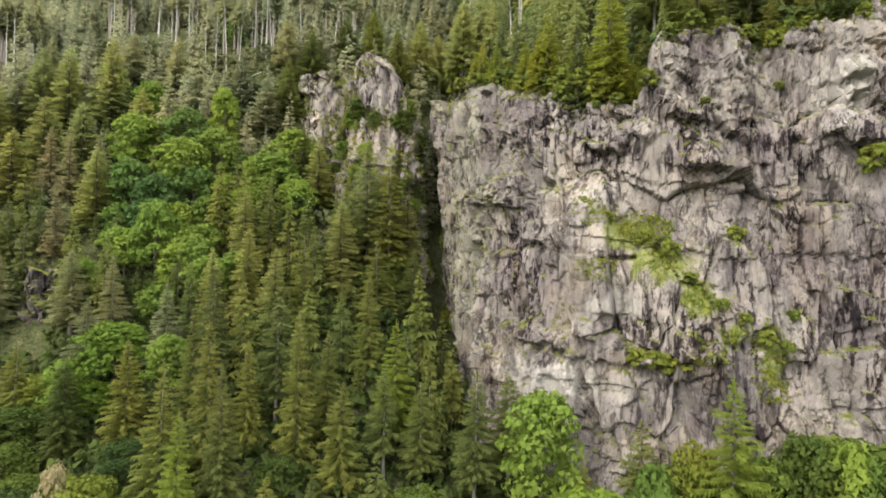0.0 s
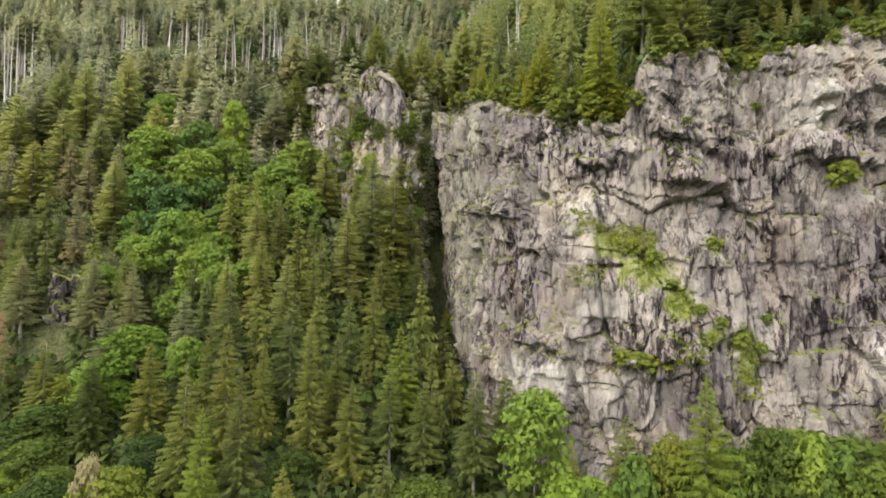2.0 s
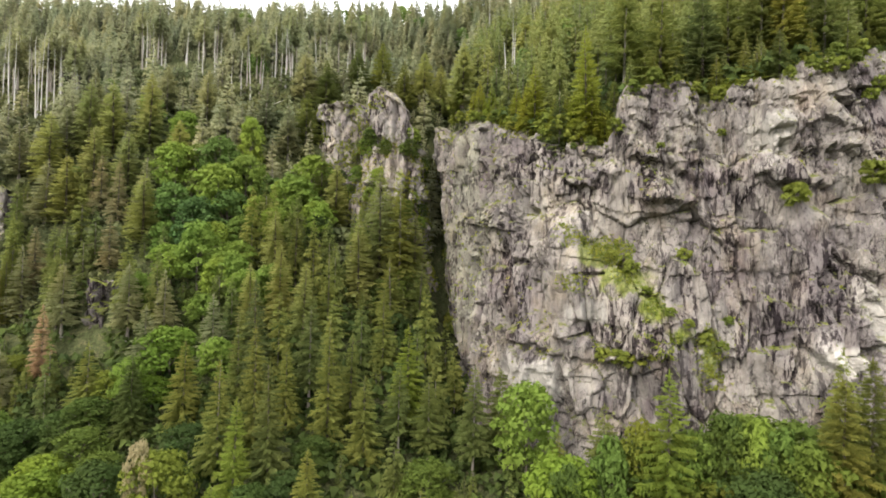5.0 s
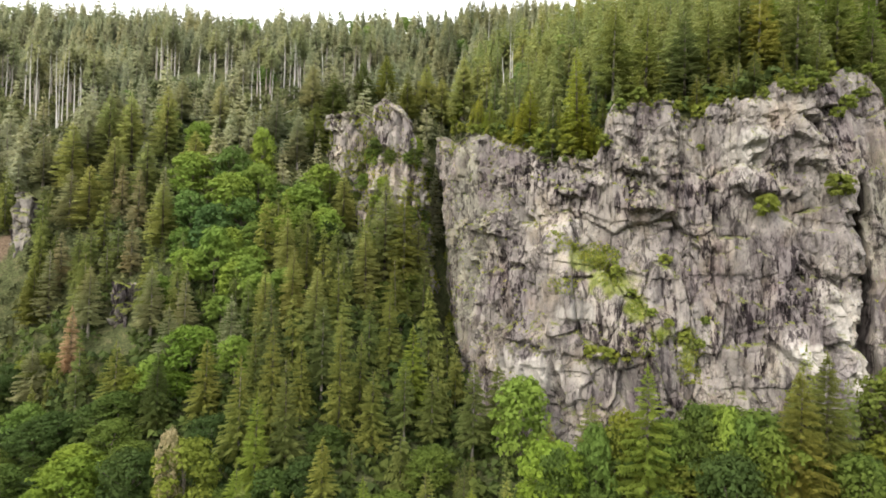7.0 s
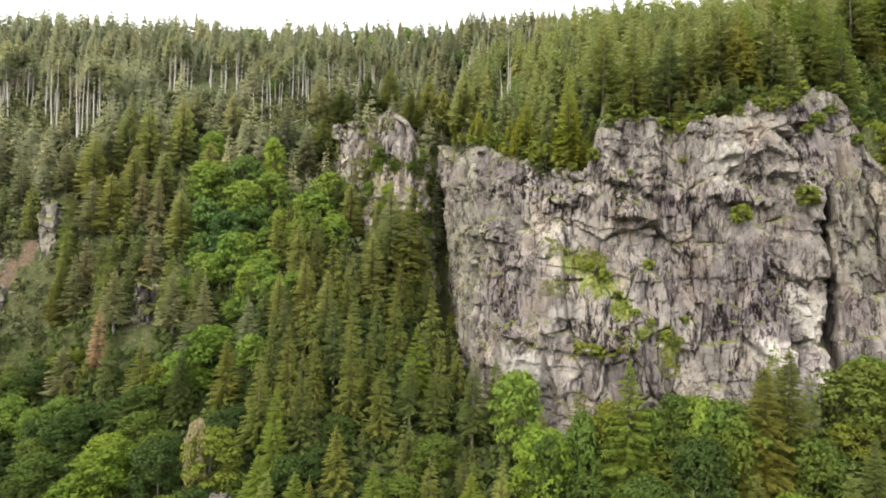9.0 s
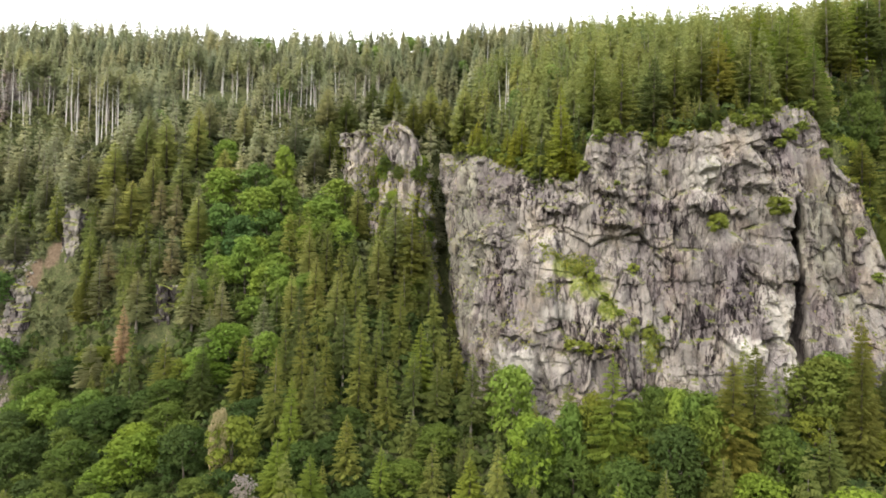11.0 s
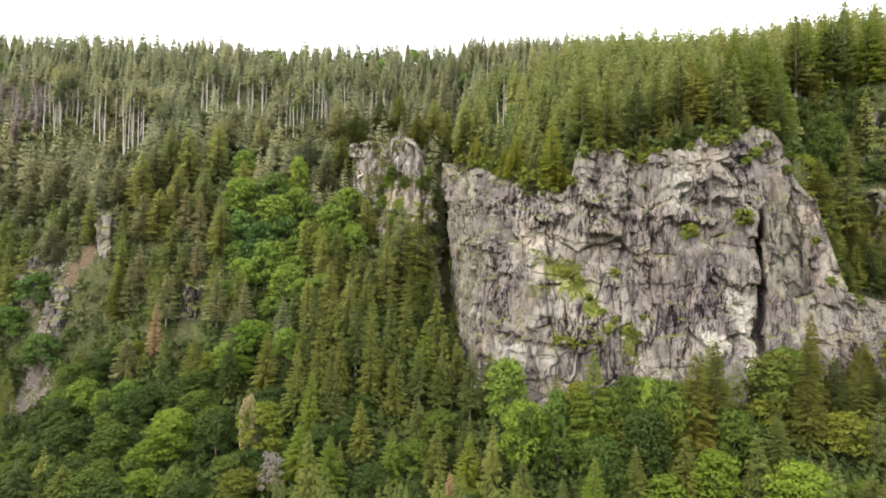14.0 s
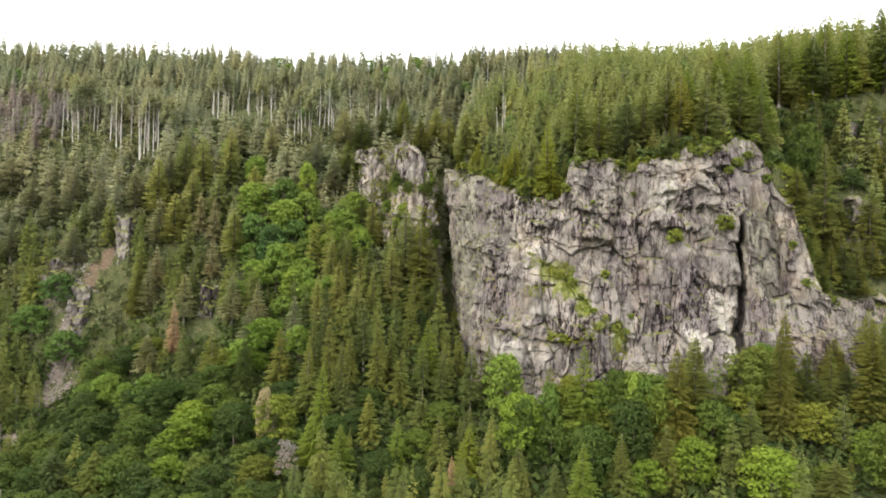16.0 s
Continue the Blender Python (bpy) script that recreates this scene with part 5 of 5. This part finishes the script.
# their trunks
far = np.nonzero(~single)[0]
ring = np.array([[math.cos(a), math.sin(a), 0] for a in (0.2, 2.3, 4.4)])
low_r, top_z = np.full(len(far), 0.34), 17 * young[far]
base = np.stack([tx[far], ty[far], tz[far] - 0.6], 1)
tv = np.concatenate([base[:, None] + ring[None] * low_r[:, None, None],
                     base[:, None] + ring[None] * 0.12 + np.array([0, 0, 1.0])[None, None] * top_z[:, None, None]], 1).reshape(-1, 3)
k6 = np.arange(len(far))[:, None] * 6
tf = np.concatenate([k6 + np.array([[0, 1, 4, 3]]), k6 + np.array([[1, 2, 5, 4]]), k6 + np.array([[2, 0, 3, 5]])], 0)
tagged(new("forest_trunks", mesh_from("forest_trunks", tv, tf, [PALE_BARK], flat=False)), "bare grey trunks standing in the far forest", "tree trunks", kind="stuff")

# undergrowth between the trees, on the slopes
ur = np.random.default_rng(61)
ux, uy = np.meshgrid(np.arange(-300, 190, 3.4), np.arange(70, 285, 3.4))
ux, uy = ux.ravel() + ur.uniform(-2.4, 2.4, ux.size), uy.ravel() + ur.uniform(-2.4, 2.4, uy.size)
ok = ~keep_out(ux, uy) & (np.abs(ux) < 0.78 * (uy + 122)) & ((uy < 200) | (ux < -12) | (uy > rim_line(ux) + 3))
ux, uy = ux[ok], uy[ok]
bush = broad_crown(ur, 3.6, 2.7, 5, 5, 0.85, 0.0)
size_u, spin_u, tint_u = ur.uniform(0.5, 1.6, len(ux)), ur.uniform(0, 6.28, len(ux)), ur.random(len(ux))
uz = ground_height(ux, uy)
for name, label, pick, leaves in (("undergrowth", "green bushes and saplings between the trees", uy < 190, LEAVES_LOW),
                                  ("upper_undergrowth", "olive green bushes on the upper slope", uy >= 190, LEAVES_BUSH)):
    c_, s_ = (np.cos(spin_u) * size_u)[pick], (np.sin(spin_u) * size_u)[pick]
    U = np.stack([bush[None, :, 0] * c_[:, None] - bush[None, :, 1] * s_[:, None] + ux[pick][:, None],
                  bush[None, :, 0] * s_[:, None] + bush[None, :, 1] * c_[:, None] + uy[pick][:, None],
                  bush[None, :, 2] * size_u[pick][:, None] + uz[pick][:, None] - 0.2], -1).reshape(-1, 3)
    tagged(new(name, mesh_from(name, U, np.arange(len(U)).reshape(-1, 3), [leaves], tint=np.repeat(tint_u[pick] * 0.7, len(bush)))),
           label, "undergrowth", kind="stuff")


# ---- what grows on the cliff ----
cliff_pts = np.zeros((len(cliff.data.vertices), 3), np.float32)
cliff.data.vertices.foreach_get("co", cliff_pts.ravel())
cliff_nrm = np.zeros_like(cliff_pts)
cliff.data.vertices.foreach_get("normal", cliff_nrm.ravel())


def on_cliff(x, z):
    return cliff_pts[np.argmin((cliff_pts[:, 0] - x) ** 2 + (cliff_pts[:, 2] - z) ** 2 + 0.02 * cliff_pts[:, 1])]


def tufts(name, label, places, size, material, seed, blades=6):
    """Clumps of upright and hanging leaves at the given places."""
    r = np.random.default_rng(seed)
    n = len(places)
    k = n * blades
    at = np.repeat(places, blades, 0) + r.normal(size=(k, 3)) * size * np.array([0.5, 0.5, 0.25])
    d = r.normal(size=(k, 3)) * np.array([0.8, 0.8, 0.5]) + np.array([0, -0.3, 0.7])
    d /= np.linalg.norm(d, axis=1)[:, None]
    side = np.cross(d, r.normal(size=(k, 3)))
    side /= np.linalg.norm(side, axis=1)[:, None]
    ln = size * r.uniform(0.6, 1.4, k)[:, None]
    tri = np.stack([at - side * ln * 0.35, at + side * ln * 0.35, at + d * ln], 1).reshape(-1, 3)
    t = np.repeat(np.repeat(r.random(n), blades), 3)
    ob = new(name, mesh_from(name, tri, np.arange(len(tri)).reshape(-1, 3), [material], tint=t))
    return tagged(ob, label, "grass", kind="stuff")


X, Z = cliff_pts[:, 0], cliff_pts[:, 2]
up = cliff_nrm[:, 2]
gr = np.random.default_rng(55)
patchy = fractal(X / 7, Z / 7, 5, 3)
on_ledge = np.zeros(len(X), bool)
for x, z, rx, rz in ((36, 107, 9, 6), (43, 101, 8, 6), (48, 94, 6, 6), (54, 88, 6, 4), (30, 112, 6, 4), (31, 101, 5, 3)):
    on_ledge |= np.hypot((X - x) / rx, (Z - z) / rz) < 0.72 + 2.0 * patchy
hang = (np.hypot((X - 61) / 4, (Z - 84) / 9) < 1 + patchy) | (np.hypot((X - 38) / 6, (Z - 108) / 5) < 1 + patchy)
shelf = (up > 0.4) & (patchy > 0.16) & (Z > 62)
edge = (X < 13) & (fractal(X / 2.5, Z / 6, 15, 3) > 0.12) & (cliff_pts[:, 1] < 215)
brow = (Z > np.interp(X, RIM_X, [c[5] for c in CLIFF]) - 3.5) & (X < 150)
chance = on_ledge * 0.36 + hang * 0.28 + shelf * 0.08 + edge * 0.03 + brow * 0.05
tufts("ledge_grass", "yellow-green grass and herbs growing on the cliff's ledges", cliff_pts[gr.random(len(X)) < chance], 0.55, GRASSY, 56, 8)

rock_pts = np.zeros((len(outcrop.data.vertices), 3), np.float32)
outcrop.data.vertices.foreach_get("co", rock_pts.ravel())
mask = fractal(rock_pts[:, 0] / 6, rock_pts[:, 2] / 9, 25, 3) + 0.25 * smooth(165, 130, rock_pts[:, 2])
tufts("outcrop_grass", "yellow-green grass and bushes on the rock outcrop", rock_pts[(gr.random(len(rock_pts)) < 0.2) & (mask > 0.1)], 0.9, GRASSY, 58)


def shrub_thing(r, label):
    root = new("shrub")
    tagged(root, label, "shrub", "shrubs on the cliff")
    for k in range(3):
        a = k * 2.1 + r.random()
        v, f = tube([(0, 0, -0.3), (0.3 * math.cos(a), 0.3 * math.sin(a), 0.7), (0.7 * math.cos(a), 0.7 * math.sin(a), 1.6)], [0.07, 0.05, 0.02], 4)
        part("stem", mesh_from("shrub_stem", v, f, [BARK], flat=False), root)
    c = broad_crown(r, 2.6, 1.35, 11, 46, 0.24, 0.1)
    part("foliage", mesh_from("shrub_foliage", c, np.arange(len(c)).reshape(-1, 3), [SHRUB_LEAVES]), root)
    return root


SHRUBS = [  # x, z on the face, size
    (83.5, 119.5, 2.5), (103, 125, 3.0), (98, 156, 2.4), (102, 158, 2.2), (94, 157, 1.8), (57, 106, 1.5), (33, 110, 0.9), (40, 105, 1.3), (44, 102, 1.6), (47, 97, 1.3), (51, 92, 1.2), (56, 89, 1.2),
    (60, 85, 1.4), (40, 79, 2.3), (44.5, 79, 2.2), (36, 80, 1.8), (66, 90, 1.2), (64, 83, 1.4), (112, 152, 2.0), (117, 156, 2.0), (108, 149, 1.6),
    (124, 146, 1.6), (130, 120, 1.3), (134, 104, 1.5), (147, 98, 1.4), (53, 136, 0.9), (70, 140, 1.0),
]
SHRUB_KINDS = [shrub_thing(hr, "yellow-green shrub rooted on a ledge of the cliff") for _ in range(3)]
for x, z, size in SHRUBS:
    p = on_cliff(x, z)
    kind = SHRUB_KINDS[int(hr.integers(3))]
    m = Matrix.Translation(Vector((float(p[0]), float(p[1]), float(p[2]) - 0.1))) @ Matrix.Rotation(hr.uniform(0, 6.28), 4, "Z")
    if kind.name in used:
        kind = copy_thing(kind, m)
    else:
        used.add(kind.name)
        kind.matrix_basis = m
    kind.scale = (size, size, size * hr.uniform(0.8, 1.1))

# small spruces along the rim
rr = np.random.default_rng(88)
for x, out, h in ((13, 2.2, 9), (20, 2.6, 17), (24, 2.0, 9), (27.5, 2.4, 13), (32, 2.0, 8), (37.5, 2.4, 21), (41, 2.2, 11)):
    y = float(rim_line(x)) + out
    plant(YOUNG_KINDS, int(rr.integers(2)), x, y, h, h * 0.24, SPRUCE_H, SPRUCE_R, x)
for x in np.arange(3, 128, 4.6):
    x = float(x + rr.uniform(-2, 2))
    y = float(rim_line(x)) + rr.uniform(2.5, 7.0)
    h = rr.uniform(6, 14)
    plant(FILL_SPRUCES, int(rr.integers(5)), x, y, h, h * rr.uniform(0.24, 0.32), SPRUCE_H, SPRUCE_R, rr.uniform(0, 6.28))

for x, h in ((138, 17), (141.5, 20), (146, 15), (151, 19), (157, 17), (163, 20), (170, 16), (178, 18)):
    plant(FILL_SPRUCES, int(rr.integers(5)), x, float(rim_line(x)) + 3.2, h, h * 0.22, SPRUCE_H, SPRUCE_R, x)

# trees crowding the slope past the far pillar
for _ in range(64):
    x, y = rr.uniform(137, 215), rr.uniform(134, 186)
    if keep_out(np.array([x]), np.array([y]))[0]:
        continue
    h = rr.uniform(11, 19)
    if rr.random() < 0.3:
        plant(FILL_BROADS, int(rr.integers(4)), x, y, h * 0.75, h * 0.3, BROAD_H, BROAD_R, rr.uniform(0, 6.28))
    else:
        plant(FILL_SPRUCES, int(rr.integers(5)), x, y, h, h * rr.uniform(0.2, 0.27), SPRUCE_H, SPRUCE_R, rr.uniform(0, 6.28))

# stones on the bare patches
stones = []
for _ in range(420):
    k = int(rr.integers(4))
    cx, cy, rx, ry = ((-198, 177, 8, 8), (-200, 140, 10, 9), (-206, 200, 4, 12), (-198, 158, 6, 6))[k]
    stones.append((cx + rr.normal() * rx * 0.5, cy + rr.normal() * ry * 0.5, rr.uniform(0.25, 1.1)))
sbm = bmesh.new()
for x, y, size in stones:
    m = Matrix.Translation((x, y, float(ground_height(x, y)))) @ Matrix.Rotation(rr.uniform(0, 6), 4, (0.3, 0.5, 0.8))
    got = bmesh.ops.create_icosphere(sbm, subdivisions=1, radius=size, matrix=m)
    for v in got["verts"]:
        v.co += Vector(rr.normal(size=3) * 0.16 * size)
sme = bpy.data.meshes.new("scree_stones")
sbm.to_mesh(sme)
sbm.free()
sme.materials.append(ROCK_DULL)
tagged(new("scree_stones", sme), "loose grey stones on bare ground between the trees", "stones", kind="stuff")

# bushes leaning over the rim, and trees on the outcrop's top
for x in np.arange(3, 134, 5.6):
    x = float(x + rr.uniform(-1.4, 1.4))
    p = on_cliff(x, float(np.interp(x, RIM_X, [c[5] for c in CLIFF])) - rr.uniform(-1, 2.5))
    kind = copy_thing(SHRUB_KINDS[int(rr.integers(3))], Matrix.Translation(Vector([float(v) for v in p])) @ Matrix.Rotation(rr.uniform(0, 6.28), 4, "Z"))
    size = rr.uniform(0.7, 1.9)
    kind.scale = (size, size, size)
    kind["label"] = "light green bush leaning over the cliff's rim"
for k in range(13):
    u = k / 12
    x, y = -68 + 52 * u + rr.uniform(-1.5, 1.5), 272 - 46 * min(u * 1.4, 1) + 18 * max(0, u - 0.75) * 4 + rr.uniform(-1, 4)
    h = rr.uniform(11, 19)
    plant(FILL_SPRUCES, int(rr.integers(5)), x, y, h, h * rr.uniform(0.2, 0.26), SPRUCE_H, SPRUCE_R, rr.uniform(0, 6.28))

for k in range(15):
    x, y = rr.uniform(-62, -18), rr.uniform(194, 230)
    y -= max(0, 0.9 * (x + 45))
    h = rr.uniform(9, 16)
    if k % 3 == 0:
        plant(FILL_SPRUCES, int(rr.integers(5)), x, y - 3, 1.3 * h, 0.26 * h, SPRUCE_H, SPRUCE_R, rr.uniform(0, 6.28))
        continue
    plant(FILL_BROADS, int(rr.integers(4)), x, y - 4, h, h * 0.42, BROAD_H, BROAD_R, rr.uniform(0, 6.28))

# brush along the rim
bx = gr.uniform(4, 150, 900)
bx = bx[fractal(bx / 6, bx * 0, 71, 2) > 0.05]
by = rim_line(bx) + gr.uniform(1.5, 9, len(bx))
brush = np.repeat(np.stack([bx, by, ground_height(bx, by) + 0.6], 1), 8, 0) + gr.normal(size=(8 * len(bx), 3)) * np.array([0.9, 0.9, 0.6])
tufts("rim_brush", "low green brush along the cliff's rim", brush, 0.8, GRASSY, 57, 4)

# young spruces and bushes crowding the low part of the rim
for k in range(26):
    x = 6 + 1.45 * k + rr.uniform(-0.8, 0.8)
    y = float(rim_line(x)) + rr.uniform(1.5, 5)
    if k % 2:
        h = rr.uniform(6, 13)
        plant(YOUNG_KINDS, int(rr.integers(2)), x, y, h, h * rr.uniform(0.24, 0.3), SPRUCE_H, SPRUCE_R, rr.uniform(0, 6.28))
    else:
        bush_m = Matrix.Translation((x, y - 1.5, float(ground_height(x, y)) - 0.4)) @ Matrix.Rotation(rr.uniform(0, 6.28), 4, "Z")
        kind = copy_thing(SHRUB_KINDS[k % 3], bush_m)
        size = rr.uniform(1.3, 2.3)
        kind.scale = (size, size, size)
        kind["label"] = "light green bush leaning over the cliff's rim"

for x, y, h in ((-7, 250, 22), (-2, 243, 18), (2, 238, 16), (3, 250, 21), (-3, 258, 20), (-11, 256, 19), (5, 228, 14), (1, 226, 12)):
    plant(FILL_SPRUCES, int(rr.integers(5)), x, y, h, h * 0.2, SPRUCE_H, SPRUCE_R, x)

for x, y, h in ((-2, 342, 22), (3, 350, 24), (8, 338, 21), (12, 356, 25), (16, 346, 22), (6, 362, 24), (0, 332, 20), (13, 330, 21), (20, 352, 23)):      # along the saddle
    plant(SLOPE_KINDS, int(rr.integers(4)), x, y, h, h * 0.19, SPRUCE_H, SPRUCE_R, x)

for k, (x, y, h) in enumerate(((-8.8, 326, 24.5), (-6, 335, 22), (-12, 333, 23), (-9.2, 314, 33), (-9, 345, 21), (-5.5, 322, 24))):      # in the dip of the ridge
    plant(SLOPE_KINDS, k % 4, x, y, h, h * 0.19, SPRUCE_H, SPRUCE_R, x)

# scrub rooted on the outcrop's lower half
low_rock = rock_pts[(rock_pts[:, 2] > 112) & (rock_pts[:, 2] < 156) & (rock_pts[:, 0] > -58) & (rock_pts[:, 0] < -16)]
for k in range(38):
    p = low_rock[int(rr.integers(len(low_rock)))]
    kinds = (MAPLES, FILL_BROADS, FILL_SPRUCES)[k % 3]
    h, base_h, base_r = (rr.uniform(6, 10), BROAD_H, BROAD_R) if k % 3 < 2 else (rr.uniform(9, 14), SPRUCE_H, SPRUCE_R)
    w = h * (0.42 if k % 3 < 2 else 0.24)
    tree = copy_thing(kinds[k % 3], Matrix.Translation((float(p[0]), float(p[1]) + 0.6, float(p[2]) - 1.2)) @ Matrix.Rotation(rr.uniform(0, 6.28), 4, "Z"))
    tree.scale = (w / base_r, w / base_r, h / base_h)
for x, y, h in ((3, 197, 11), (5.5, 194, 9), (7, 199, 13), (9, 193, 10), (4, 203, 12), (6.5, 206, 14), (11, 188, 9), (1.5, 201, 10)):
    plant(YOUNG_KINDS, int(rr.integers(2)), x, y, h, h * 0.27, SPRUCE_H, SPRUCE_R, x)

# bushes down the steep side of the gully
for k in range(18):
    x, y = rr.uniform(-5, 0.5), rr.uniform(206, 232)
    bush_m = Matrix.Translation((x, y, float(ground_height(x, y)) - 0.5)) @ Matrix.Rotation(rr.uniform(0, 6.28), 4, "Z")
    kind = copy_thing(SHRUB_KINDS[k % 3], bush_m)
    size = rr.uniform(1.4, 2.4)
    kind.scale = (size, size, size * 1.2)
    kind["label"] = "green shrub on the gully's steep side"

for x, y, h in ((173, 146, 16), (180, 150, 19), (188, 149, 17), (176, 156, 12), (192, 154, 18), (184, 157, 11), (168, 148, 15)):
    plant(FILL_SPRUCES, int(rr.integers(5)), x, y, h, h * 0.2, SPRUCE_H, SPRUCE_R, x)

for x, y, length, turn in ((-100, 258, 13, 0.5), (-96, 262, 10, 2.5), (-205, 246, 9, 1.1), (-88, 265, 12, 0.1)):
    root = new("fallen_trunk")
    tagged(root, "bleached fallen trunk lying on the upper slope", "dead tree", "dead trees on the upper slope")
    dx, dy = math.cos(turn) * length / 2, math.sin(turn) * length / 2
    ends = [(x - dx, y - dy), (x, y), (x + dx, y + dy)]
    pts = [(px, py, float(ground_height(px, py)) + 1.1) for px, py in ends]
    v, f = tube([tuple(np.subtract(p, pts[0])) for p in pts], [0.34, 0.26, 0.12], 6)
    root.location = pts[0]
    part("trunk", mesh_from("fallen_trunk", v, f, [SNAG], flat=False), root)
